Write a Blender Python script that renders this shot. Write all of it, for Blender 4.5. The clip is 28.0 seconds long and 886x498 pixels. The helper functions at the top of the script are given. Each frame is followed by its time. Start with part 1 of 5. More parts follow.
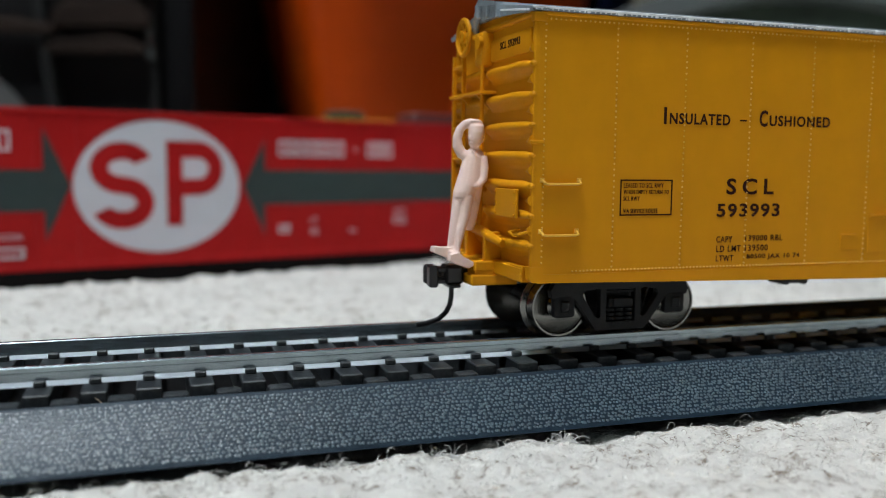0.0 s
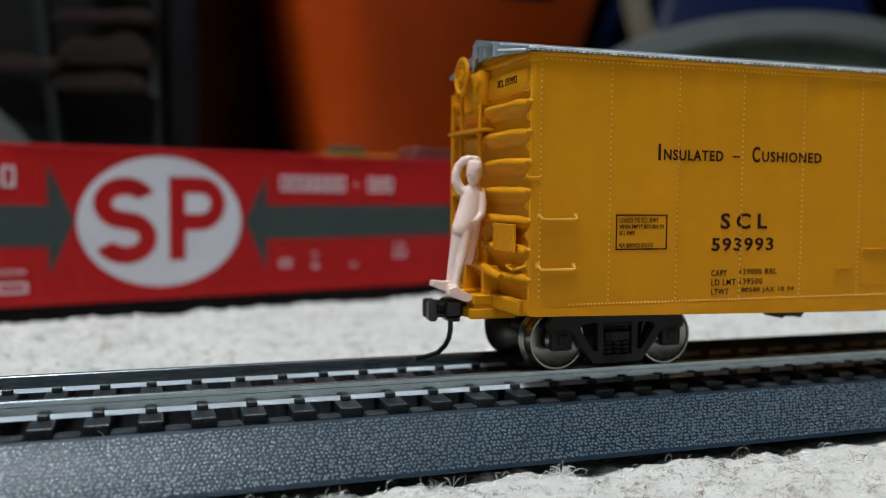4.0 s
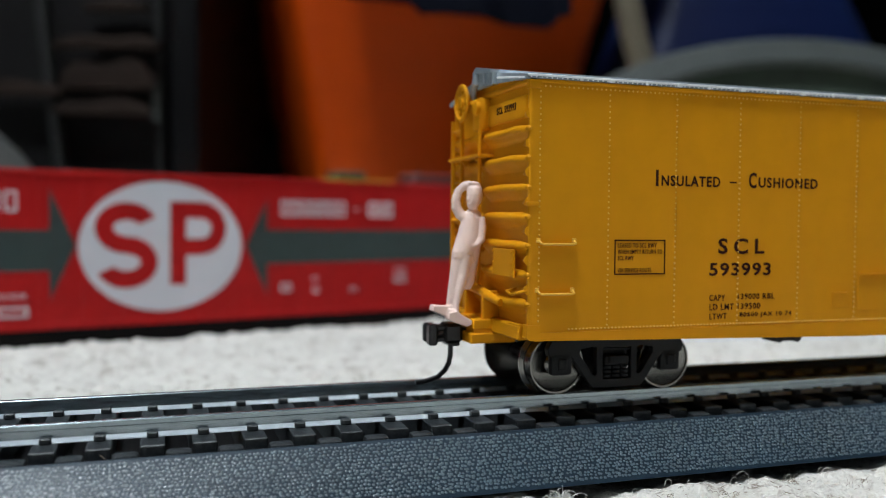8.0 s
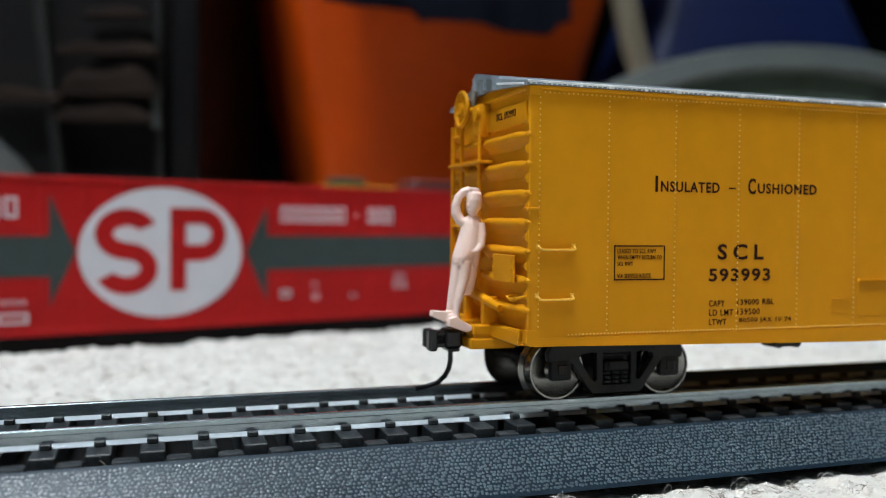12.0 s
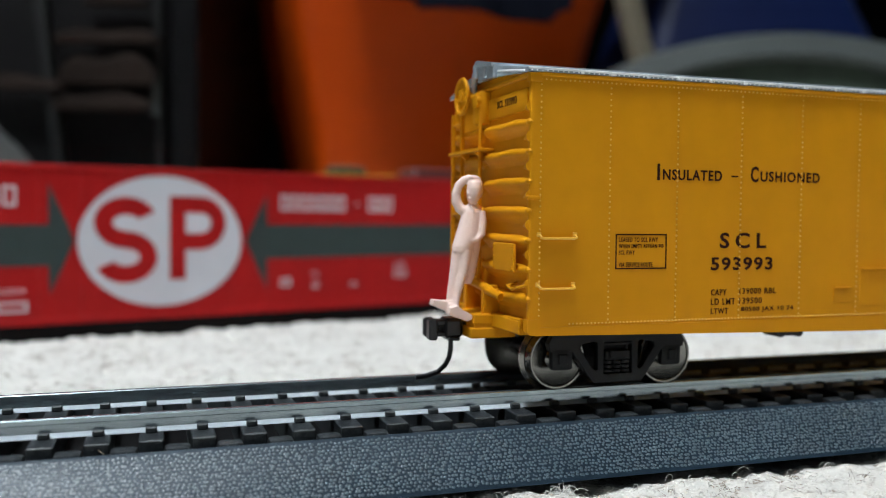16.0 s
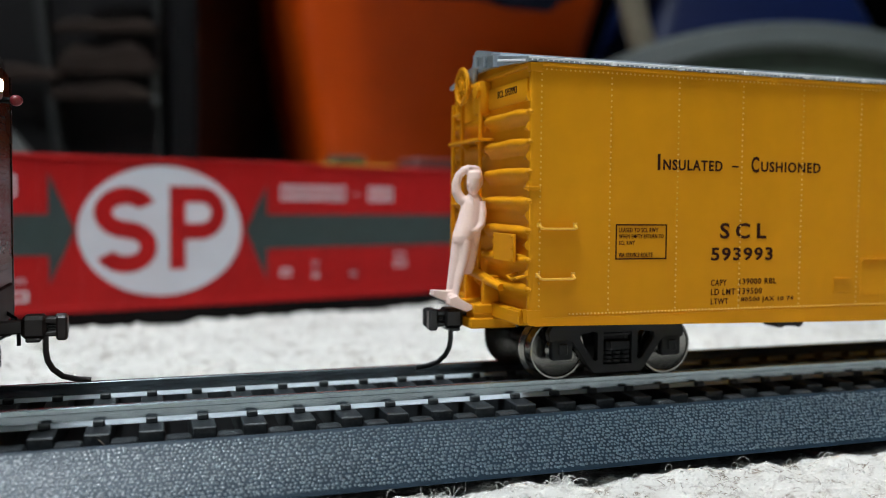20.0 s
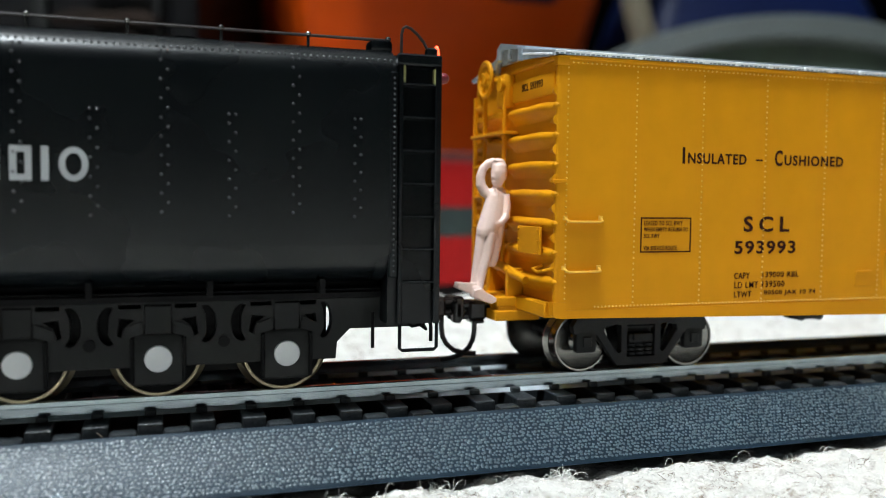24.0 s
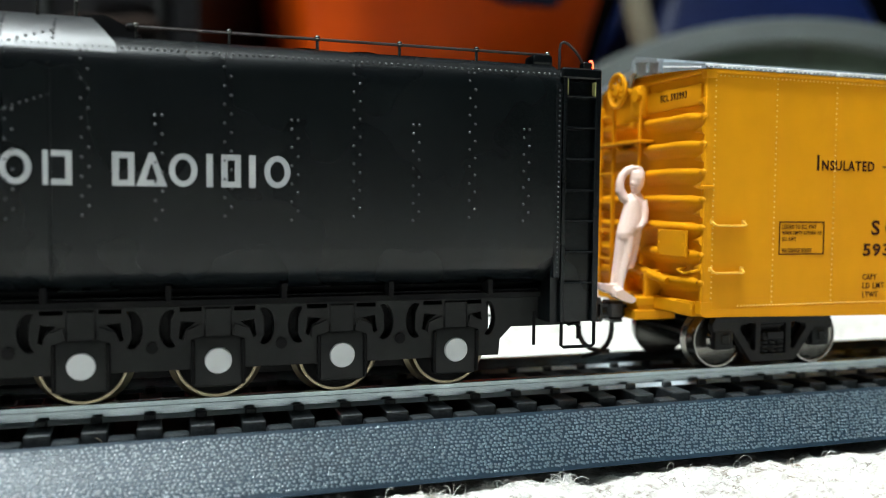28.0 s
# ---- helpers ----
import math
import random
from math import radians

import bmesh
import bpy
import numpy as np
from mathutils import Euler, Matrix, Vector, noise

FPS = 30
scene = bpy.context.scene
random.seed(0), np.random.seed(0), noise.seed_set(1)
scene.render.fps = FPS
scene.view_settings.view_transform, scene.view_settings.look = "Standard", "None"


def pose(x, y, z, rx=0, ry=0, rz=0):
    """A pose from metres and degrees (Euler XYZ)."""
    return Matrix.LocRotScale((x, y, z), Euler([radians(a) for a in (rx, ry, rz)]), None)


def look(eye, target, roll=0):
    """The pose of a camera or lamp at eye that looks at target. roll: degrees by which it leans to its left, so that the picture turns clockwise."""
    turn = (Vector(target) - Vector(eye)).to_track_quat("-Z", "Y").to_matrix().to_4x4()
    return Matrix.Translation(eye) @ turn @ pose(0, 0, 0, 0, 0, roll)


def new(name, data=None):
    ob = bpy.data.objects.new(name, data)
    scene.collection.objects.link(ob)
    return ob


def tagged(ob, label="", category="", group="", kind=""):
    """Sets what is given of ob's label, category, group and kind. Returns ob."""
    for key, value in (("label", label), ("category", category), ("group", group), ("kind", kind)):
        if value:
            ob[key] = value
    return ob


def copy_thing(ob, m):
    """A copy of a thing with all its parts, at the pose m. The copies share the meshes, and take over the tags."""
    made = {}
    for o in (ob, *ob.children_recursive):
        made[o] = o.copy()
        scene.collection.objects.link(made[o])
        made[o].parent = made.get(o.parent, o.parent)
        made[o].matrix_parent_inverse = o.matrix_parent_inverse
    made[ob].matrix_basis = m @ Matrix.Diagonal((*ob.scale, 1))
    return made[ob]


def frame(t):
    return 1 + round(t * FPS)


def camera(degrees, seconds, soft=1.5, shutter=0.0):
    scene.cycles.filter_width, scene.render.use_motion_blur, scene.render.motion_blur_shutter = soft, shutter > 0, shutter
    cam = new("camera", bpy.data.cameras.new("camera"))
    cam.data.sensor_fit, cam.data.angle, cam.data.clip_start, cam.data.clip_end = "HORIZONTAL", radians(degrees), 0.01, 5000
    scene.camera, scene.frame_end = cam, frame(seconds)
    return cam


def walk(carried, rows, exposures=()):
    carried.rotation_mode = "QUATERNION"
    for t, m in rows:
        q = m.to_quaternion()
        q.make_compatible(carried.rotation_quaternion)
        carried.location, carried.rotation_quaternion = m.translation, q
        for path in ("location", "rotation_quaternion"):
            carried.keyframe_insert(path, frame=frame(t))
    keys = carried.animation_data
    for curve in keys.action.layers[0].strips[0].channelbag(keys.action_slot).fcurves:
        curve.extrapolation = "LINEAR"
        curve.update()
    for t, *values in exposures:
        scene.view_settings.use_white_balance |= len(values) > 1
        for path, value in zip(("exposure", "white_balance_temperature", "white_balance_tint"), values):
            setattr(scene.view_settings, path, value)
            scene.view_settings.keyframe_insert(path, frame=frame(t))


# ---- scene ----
cam = camera(54.2, 28.0, soft=0.9)
cam.data.dof.use_dof = True
cam.data.dof.focus_distance = 0.128
cam.data.dof.aperture_fstop = 15

# seconds, millimetres x y z, degrees of yaw, pitch and roll; the carpet is z = 0
PATH = [
    (0, -52.55, -132.09, 38.27, -18.596, -5.695, 0.619),
    (0.5, -52.62, -132.36, 38.33, -18.588, -5.360, 0.629),
    (1, -52.58, -133.21, 38.49, -18.483, -4.835, 0.583),
    (1.5, -52.67, -133.31, 38.36, -18.495, -4.452, 0.651),
    (2, -52.74, -133.48, 38.40, -18.509, -4.193, 0.609),
    (2.5, -52.70, -133.44, 38.39, -18.492, -4.138, 0.610),
    (3, -52.69, -133.48, 38.40, -18.485, -4.015, 0.540),
    (3.5, -52.84, -133.88, 38.45, -18.506, -3.709, 0.535),
    (5.5, -52.99, -134.46, 38.54, -18.473, -2.921, 0.486),
    (6, -53.06, -134.65, 38.48, -18.475, -2.716, 0.527),
    (6.5, -53.14, -134.78, 38.59, -18.488, -2.498, 0.552),
    (7, -53.16, -134.82, 38.61, -18.489, -2.389, 0.553),
    (7.5, -53.22, -134.89, 38.57, -18.505, -2.223, 0.549),
    (8, -53.35, -135.27, 38.62, -18.515, -1.829, 0.532),
    (8.5, -53.55, -135.83, 38.60, -18.529, -1.407, 0.503),
    (9, -53.54, -135.87, 38.67, -18.522, -1.336, 0.486),
    (9.5, -53.32, -135.29, 38.56, -18.501, -1.480, 0.487),
    (10, -53.47, -135.66, 38.57, -18.514, -1.207, 0.492),
    (10.5, -53.47, -135.66, 38.57, -18.513, -1.095, 0.497),
    (11, -53.22, -134.97, 38.50, -18.498, -1.524, 0.519),
    (11.5, -53.38, -135.21, 38.57, -18.528, -1.524, 0.537),
    (12, -53.48, -135.49, 38.53, -18.535, -1.410, 0.522),
    (12.5, -53.40, -135.30, 38.60, -18.522, -1.426, 0.490),
    (14.5, -53.48, -135.63, 38.70, -18.518, -1.186, 0.479),
    (15, -53.42, -135.56, 38.65, -18.510, -1.374, 0.489),
    (15.5, -53.02, -134.30, 38.42, -18.489, -2.092, 0.548),
    (16, -53.13, -134.60, 38.47, -18.510, -2.151, 0.530),
    (16.5, -53.16, -134.86, 38.71, -18.502, -2.184, 0.485),
    (17, -53.19, -134.89, 38.54, -18.508, -2.161, 0.492),
    (17.5, -53.16, -134.84, 38.52, -18.498, -2.215, 0.509),
    (18, -53.04, -134.63, 38.51, -18.477, -2.277, 0.539),
    (18.5, -53.08, -134.75, 38.70, -18.480, -2.412, 0.504),
    (19, -52.90, -134.13, 38.48, -18.480, -2.910, 0.570),
    (19.5, -52.94, -134.22, 38.55, -18.492, -2.953, 0.543),
    (20, -53.08, -134.51, 38.58, -18.508, -2.840, 0.535),
    (20.5, -53.01, -134.31, 38.68, -18.498, -3.057, 0.463),
    (21, -52.84, -133.63, 38.51, -18.489, -3.739, 0.567),
    (21.5, -52.84, -133.67, 38.42, -18.509, -3.693, 0.563),
    (23.5, -52.88, -134.02, 38.44, -18.519, -3.357, 0.537),
    (24, -52.78, -133.89, 38.58, -18.466, -3.330, 0.650),
    (24.5, -52.68, -134.12, 38.54, -18.392, -3.153, 0.628),
    (25, -52.79, -133.92, 38.49, -18.469, -3.118, 0.650),
    (25.5, -52.42, -133.83, 38.47, -18.314, -2.972, 0.669),
    (26, -52.62, -134.05, 38.41, -18.338, -2.806, 0.745),
    (26.5, -52.73, -134.21, 38.43, -18.357, -2.620, 0.746),
    (27, -52.60, -134.19, 38.43, -18.308, -2.672, 0.728),
    (27.5, -52.33, -133.49, 38.42, -18.305, -3.082, 0.565),
    (28, -52.42, -133.67, 38.51, -18.326, -3.056, 0.593),
]


def camera_pose(x, y, z, yaw, pitch, roll):
    return pose(x / 1000, y / 1000, z / 1000, 90 + pitch, 0, yaw) @ pose(0, 0, 0, 0, 0, roll)


EXPOSURES = [(0, -0.15, 6500, 8), (1.5, -0.2, 6500, 8), (3, -0.23, 6500, 8), (6, -0.07, 6500, 8), (8, -0.1, 6500, 8), (11, 0.11, 6500, 8), (17, 0.1, 6500, 8), (21, 0.1, 6500, 8),
             (23.5, 0.36, 6500, 6), (25, 0.62, 6550, 5), (26, 0.76, 6600, 2), (27, 1.0, 6650, 0), (28, 0.76, 6650, 3)]
walk(cam, [(t, camera_pose(*p)) for t, *p in PATH], EXPOSURES)

# ---- light: one ceiling lamp in a closed room at night ----
world = bpy.data.worlds.new("room_air")
scene.world = world
world.use_nodes = True
world.node_tree.nodes["Background"].inputs[0].default_value = (0.75, 0.85, 1.0, 1)
world.node_tree.nodes["Background"].inputs[1].default_value = 0.004

lamp_data = bpy.data.lights.new("ceiling_lamp_light", "POINT")
lamp_data.shadow_soft_size, lamp_data.energy = 0.16, 142.0
lamp_data.color = (0.91, 0.99, 1.09)
lamp_ob = new("ceiling_lamp_light", lamp_data)
lamp_ob.matrix_world = look((-0.6, -0.41, 2.16), (-0.6, -0.41, 0))

# ---- materials ----
def mat(name, color, rough=0.5, metal=0.0, var=0.12, scale=400.0, bump=0.0, bump_scale=None, spec=0.5, coat=0.0, voronoi=False, second=None):
    """A principled material with colour variation at two scales and optional relief. Scales are per metre."""
    m = bpy.data.materials.new(name)
    m.use_nodes = True
    nt = m.node_tree
    b = nt.nodes["Principled BSDF"]
    b.inputs["Roughness"].default_value = rough
    b.inputs["Metallic"].default_value = metal
    b.inputs["Specular IOR Level"].default_value = spec
    b.inputs["Coat Weight"].default_value = coat
    tc = nt.nodes.new("ShaderNodeTexCoord")
    n1 = nt.nodes.new("ShaderNodeTexNoise")
    n1.inputs["Scale"].default_value, n1.inputs["Detail"].default_value = scale, 5
    n2 = nt.nodes.new("ShaderNodeTexNoise")
    n2.inputs["Scale"].default_value, n2.inputs["Detail"].default_value = scale * 0.12, 3
    nt.links.new(tc.outputs["Object"], n1.inputs["Vector"])
    nt.links.new(tc.outputs["Object"], n2.inputs["Vector"])
    add = nt.nodes.new("ShaderNodeMath")
    add.operation = "ADD"
    nt.links.new(n1.outputs["Fac"], add.inputs[0])
    nt.links.new(n2.outputs["Fac"], add.inputs[1])
    ramp = nt.nodes.new("ShaderNodeMapRange")
    ramp.inputs["From Min"].default_value, ramp.inputs["From Max"].default_value = 0.6, 1.4
    nt.links.new(add.outputs[0], ramp.inputs["Value"])
    mix = nt.nodes.new("ShaderNodeMix")
    mix.data_type = "RGBA"
    dark = second or tuple(c * (1 - var) for c in color)
    light = color if second else tuple(min(1, c * (1 + var)) for c in color)
    mix.inputs[6].default_value = (*dark, 1)
    mix.inputs[7].default_value = (*light, 1)
    nt.links.new(ramp.outputs[0], mix.inputs[0])
    nt.links.new(mix.outputs[2], b.inputs["Base Color"])
    rr = nt.nodes.new("ShaderNodeMapRange")
    rr.inputs["To Min"].default_value, rr.inputs["To Max"].default_value = rough * 0.82, min(1, rough * 1.2)
    nt.links.new(n2.outputs["Fac"], rr.inputs["Value"])
    nt.links.new(rr.outputs[0], b.inputs["Roughness"])
    if bump:
        bp = nt.nodes.new("ShaderNodeBump")
        bp.inputs["Strength"].default_value = min(1.0, bump)
        bp.inputs["Distance"].default_value = 0.0003
        if voronoi:
            vo = nt.nodes.new("ShaderNodeTexVoronoi")
            vo.feature = "F1"
            vo.inputs["Scale"].default_value = bump_scale
            inv = nt.nodes.new("ShaderNodeMapRange")
            inv.interpolation_type = "SMOOTHSTEP"
            inv.inputs["From Min"].default_value, inv.inputs["From Max"].default_value = 0.0, 0.95
            inv.inputs["To Min"].default_value, inv.inputs["To Max"].default_value = 1.0, 0.0
            nt.links.new(tc.outputs["Object"], vo.inputs["Vector"])
            nt.links.new(vo.outputs["Distance"], inv.inputs["Value"])
            nt.links.new(inv.outputs[0], bp.inputs["Height"])
        else:
            nb = nt.nodes.new("ShaderNodeTexNoise")
            nb.inputs["Scale"].default_value = bump_scale or scale * 3
            nb.inputs["Detail"].default_value = 4
            nt.links.new(tc.outputs["Object"], nb.inputs["Vector"])
            nt.links.new(nb.outputs["Fac"], bp.inputs["Height"])
        nt.links.new(bp.outputs["Normal"], b.inputs["Normal"])
    return m


def glow(name, color, strength):
    m = mat(name, color, 0.3, var=0.05)
    b = m.node_tree.nodes["Principled BSDF"]
    b.inputs["Emission Color"].default_value = (*color, 1)
    b.inputs["Emission Strength"].default_value = strength
    return m


YELLOW = mat("yellow_enamel", (0.69, 0.284, 0.005), 0.5, spec=0.12, var=0.05, scale=300, bump=0.05, bump_scale=4000)
SILVER = mat("silver_paint", (0.5, 0.57, 0.62), 0.26, metal=0.5, var=0.2, scale=700, bump=0.3, bump_scale=2200)
SILVER_EDGE = mat("pale_bright_silver", (0.9, 0.94, 0.98), 0.22, metal=0.2, var=0.2, scale=900, bump=0.35, bump_scale=2000)
# body yellow made lighter, so rivets and grabs carry their highlights in colour
YELLOW_RIVET = mat("highlit_yellow_paint", (0.82, 0.46, 0.06), 0.28, spec=0.6, var=0.1)
BLACK_INK = mat("black_lettering_ink", (0.04, 0.011, 0.006), 0.7, spec=0.1, var=0.2)
BLACK_PLASTIC = mat("black_moulded_plastic", (0.008, 0.008, 0.009), 0.3, var=0.2, scale=600, bump=0.06, bump_scale=5000)
TRUCK = mat("charcoal_truck_plastic", (0.009, 0.01, 0.011), 0.5, spec=0.25, var=0.2, scale=800, bump=0.2, bump_scale=5000)
STEEL = mat("bright_wheel_steel", (0.22, 0.215, 0.2), 0.2, metal=0.92, var=0.1, scale=250)
BRASS = mat("nickel_wheel_tread", (0.25, 0.21, 0.14), 0.32, metal=0.95, var=0.12, scale=900)
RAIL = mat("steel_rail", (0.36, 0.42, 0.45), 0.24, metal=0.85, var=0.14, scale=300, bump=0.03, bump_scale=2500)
# paler than the rail: light caught by the foot is put into colour
RAIL_FOOT = mat("pale_lit_rail_foot", (0.62, 0.68, 0.72), 0.32, metal=0.3, var=0.12, scale=300, bump=0.08, bump_scale=2500)
TIE = mat("dusty_dark_tie_plastic", (0.05, 0.058, 0.062), 0.42, var=0.3, scale=1500, bump=0.4, bump_scale=3500, second=(0.006, 0.008, 0.01))
ROADBED = mat("black_leather_grain_roadbed", (0.013, 0.028, 0.044), 0.42, var=0.25, scale=500, bump=0.1, bump_scale=3500, spec=0.35)
# domes coloured lighter than the bed to help out their highlights
GRAIN = mat("highlit_glossy_roadbed_grain", (0.03, 0.063, 0.083), 0.3, var=0.1, scale=2500, spec=1.0, coat=1.0)
GRAIN.node_tree.nodes["Principled BSDF"].inputs["Coat Roughness"].default_value = 0.3
CARPET = mat("cream_flecked_loop_carpet", (0.72, 0.7, 0.65), 0.95, var=0.1, scale=300, bump=1.0, bump_scale=2200, spec=0.1)
FIBRE = mat("cream_carpet_yarn", (0.86, 0.84, 0.8), 0.9, var=0.1, scale=500, spec=0.1)
FLECK = mat("brown_carpet_yarn", (0.27, 0.22, 0.17), 0.95, var=0.35, scale=300, spec=0.1)
PINK = mat("pale_pink_resin", (0.96, 0.72, 0.63), 0.48, var=0.04, scale=500, bump=0.1, bump_scale=3000)
TENDER = mat("satin_black_tender_paint", (0.0017, 0.0028, 0.0033), 0.27, spec=0.32, var=0.15, scale=400, bump=0.012, bump_scale=3000)
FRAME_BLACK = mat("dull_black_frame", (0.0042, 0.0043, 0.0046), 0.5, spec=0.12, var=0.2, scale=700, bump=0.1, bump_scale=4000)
# lighter than the tank paint, part of the lamp sheen put into colour
BUNKER = mat("sheen_black_bunker_paint", (0.008, 0.009, 0.01), 0.42, spec=0.75, var=0.2, scale=300, bump=0.03, bump_scale=2500)
# tank black lightened to stand in for lamp highlights on rivet heads
TENDER_RIVET = mat("highlit_black_rivet_paint", (0.013, 0.0145, 0.016), 0.34, spec=0.9, var=0.1)
FRAME_GREY = mat("worn_black_pedestal_casting", (0.009, 0.0097, 0.0095), 0.5, spec=0.25, var=0.2, scale=700, bump=0.06, bump_scale=4000)
RUSTY_BLACK = mat("rusty_black_coupler_metal", (0.022, 0.013, 0.011), 0.45, var=0.3, scale=900)
GREY_INK = mat("silver_grey_lettering", (0.36, 0.37, 0.375), 0.45, var=0.06)
WHITE_CAP = mat("pale_grey_axle_cap", (0.72, 0.74, 0.76), 0.45, var=0.04)
RED = mat("red_boxcar_paint", (0.44, 0.007, 0.008), 0.5, spec=0.22, var=0.12, scale=150, bump=0.1, bump_scale=1500)
SP_WHITE = mat("white_emblem_paint", (0.71, 0.73, 0.79), 0.5, var=0.06, scale=100)
SP_GREEN = mat("slate_green_band_paint", (0.03, 0.052, 0.05), 0.5, var=0.15, scale=120)
ORANGE = mat("orange_bin_plastic", (0.54, 0.063, 0.002), 0.45, spec=0.15, var=0.08, scale=30, bump=0.05, bump_scale=300)
NAVY = mat("navy_cloth", (0.002, 0.003, 0.008), 0.95, spec=0.1, var=0.3, scale=120, bump=0.4, bump_scale=900)
BLUE = mat("blue_tub_plastic", (0.0015, 0.006, 0.036), 0.5, spec=0.12, var=0.15, scale=30)
BLACK_TUB = mat("black_drawer_plastic", (0.005, 0.005, 0.0055), 0.35, spec=0.2, var=0.2, scale=40)
SMOKE = mat("smoky_drawer_front", (0.0085, 0.008, 0.0083), 0.4, spec=0.15, var=0.35, scale=25)
BROWN_CLOTH = mat("brown_folded_cloth", (0.018, 0.0125, 0.01), 0.95, spec=0.05, var=0.5, scale=60, bump=0.4, bump_scale=600)
GREY_CLOTH = mat("pale_grey_cloth", (0.055, 0.058, 0.055), 0.9, var=0.2, scale=60)
EDGE_GREY = mat("highlit_grey_moulded_edge", (0.016, 0.017, 0.0165), 0.45, spec=0.3, var=0.3, scale=60)
GREY_LID = mat("grey_plastic_lid", (0.066, 0.075, 0.072), 0.5, var=0.15, scale=40)
BEIGE = mat("beige_strap", (0.16, 0.135, 0.09), 0.8, var=0.2, scale=60)
DARK_GREEN = mat("dark_green_contents", (0.03, 0.045, 0.03), 0.8, var=0.5, scale=60)
TOY_YELLOW = mat("toy_yellow_plastic", (0.6, 0.4, 0.02), 0.45, var=0.2, scale=100)
TOY_MAROON = mat("toy_maroon_plastic", (0.12, 0.03, 0.025), 0.5, var=0.3, scale=100)
WALL = mat("grey_wall_paint", (0.055, 0.057, 0.062), 0.85, var=0.05, scale=8, bump=0.1, bump_scale=300)
DARK_WALL = mat("dark_reflection_wall", (0.016, 0.018, 0.018), 0.9, spec=0.1, var=0.1, scale=8, bump=0.1, bump_scale=300)
CEIL = mat("white_ceiling_paint", (0.78, 0.77, 0.74), 0.9, var=0.03, scale=8, bump=0.2, bump_scale=250)
# near-zero black of the added backdrop, darkness put into its colour
DARK_CLOTH = mat("black_backdrop_cloth", (0.001, 0.001, 0.001), 1.0, spec=0.0, var=0.3, scale=60)
LIT_LENS = glow("lit_back_up_lamp_lens", (1.0, 0.86, 0.42), 30.0)
RED_LIT = glow("lit_red_marker_lens", (1.0, 0.04, 0.015), 7.0)
RED_LENS = mat("dull_red_marker_lens", (0.18, 0.02, 0.028), 0.35, var=0.1)
YELLOW_MARK = mat("yellow_mark_tone", (0.35, 0.34, 0.12), 0.5, var=0.1)
LAMP_GLASS = glow("ceiling_lamp_glass", (1.0, 0.95, 0.88), 3.0)


# ---- mesh helpers; all lengths in millimetres ----
def cuboid(bm, x0, x1, y0, y1, z0, z1, bev=0.0, seg=1):
    m = Matrix.LocRotScale(((x0 + x1) / 2, (y0 + y1) / 2, (z0 + z1) / 2), None, (x1 - x0, y1 - y0, z1 - z0))
    vs = bmesh.ops.create_cube(bm, size=1, matrix=m)["verts"]
    if bev:
        es = list({e for v in vs for e in v.link_edges})
        bmesh.ops.bevel(bm, geom=es, offset=bev, segments=seg, affect="EDGES", profile=0.5)
    return bm


def rod(bm, p, q, r, n=10, r2=None):
    p, q = Vector(p), Vector(q)
    d = q - p
    m = Matrix.Translation((p + q) / 2) @ d.to_track_quat("Z", "Y").to_matrix().to_4x4()
    bmesh.ops.create_cone(bm, cap_ends=True, segments=n, radius1=r, radius2=r if r2 is None else r2, depth=d.length, matrix=m)
    return bm


def ball(bm, c, rx, ry=None, rz=None, n=12, rot=None):
    m = Matrix.Translation(c) @ (rot or Matrix()) @ Matrix.Diagonal((rx, ry or rx, rz or rx, 1))
    bmesh.ops.create_uvsphere(bm, u_segments=n, v_segments=max(5, n // 2 + 1), radius=1, matrix=m)
    return bm


def tube(bm, pts, r, n=8):
    """A round bar along points; r is one radius or one for each point."""
    pts = [Vector(p) for p in pts]
    rs = r if isinstance(r, (list, tuple)) else [r] * len(pts)
    rings, up = [], None
    for i, p in enumerate(pts):
        d = (pts[min(i + 1, len(pts) - 1)] - pts[max(i - 1, 0)]).normalized()
        if up is None:
            up = d.orthogonal().normalized()
        up = (up - d * up.dot(d)).normalized()
        side = d.cross(up)
        rings.append([bm.verts.new(p + (up * math.cos(a) + side * math.sin(a)) * rs[i]) for a in (2 * math.pi * k / n for k in range(n))])
    for a, b in zip(rings, rings[1:]):
        for k in range(n):
            bm.faces.new((a[k], a[(k + 1) % n], b[(k + 1) % n], b[k]))
    bm.faces.new(rings[0][::-1])
    bm.faces.new(rings[-1])
    return bm


def prism(bm, loop, y0, y1, swap="xz"):
    """Extrudes a closed outline: in x and z along y, in y and z along x, or in x and y along z."""
    def at(a, b, c):
        return {"xz": (a, c, b), "yz": (c, a, b), "xy": (a, b, c)}[swap]
    lo = [bm.verts.new(at(a, b, y0)) for a, b in loop]
    hi = [bm.verts.new(at(a, b, y1)) for a, b in loop]
    bm.faces.new(lo)
    bm.faces.new(hi[::-1])
    n = len(loop)
    for i in range(n):
        bm.faces.new((lo[i], hi[i], hi[(i + 1) % n], lo[(i + 1) % n]))
    bmesh.ops.recalc_face_normals(bm, faces=bm.faces[:])
    return bm


def arc(cx, cz, r, a0, a1, n, rz=None):
    return [(cx + r * math.cos(radians(a0 + (a1 - a0) * k / n)), cz + (rz or r) * math.sin(radians(a0 + (a1 - a0) * k / n))) for k in range(n + 1)]


def bmn():
    return bmesh.new()


def finish(name, me, material, parent, label="", smooth=35):
    me.materials.clear()
    me.materials.append(material)
    me.polygons.foreach_set("use_smooth", [True] * len(me.polygons))
    me.set_sharp_from_angle(angle=radians(smooth))
    ob = new(name, me)
    if parent:
        ob.parent = parent
    return tagged(ob, label)


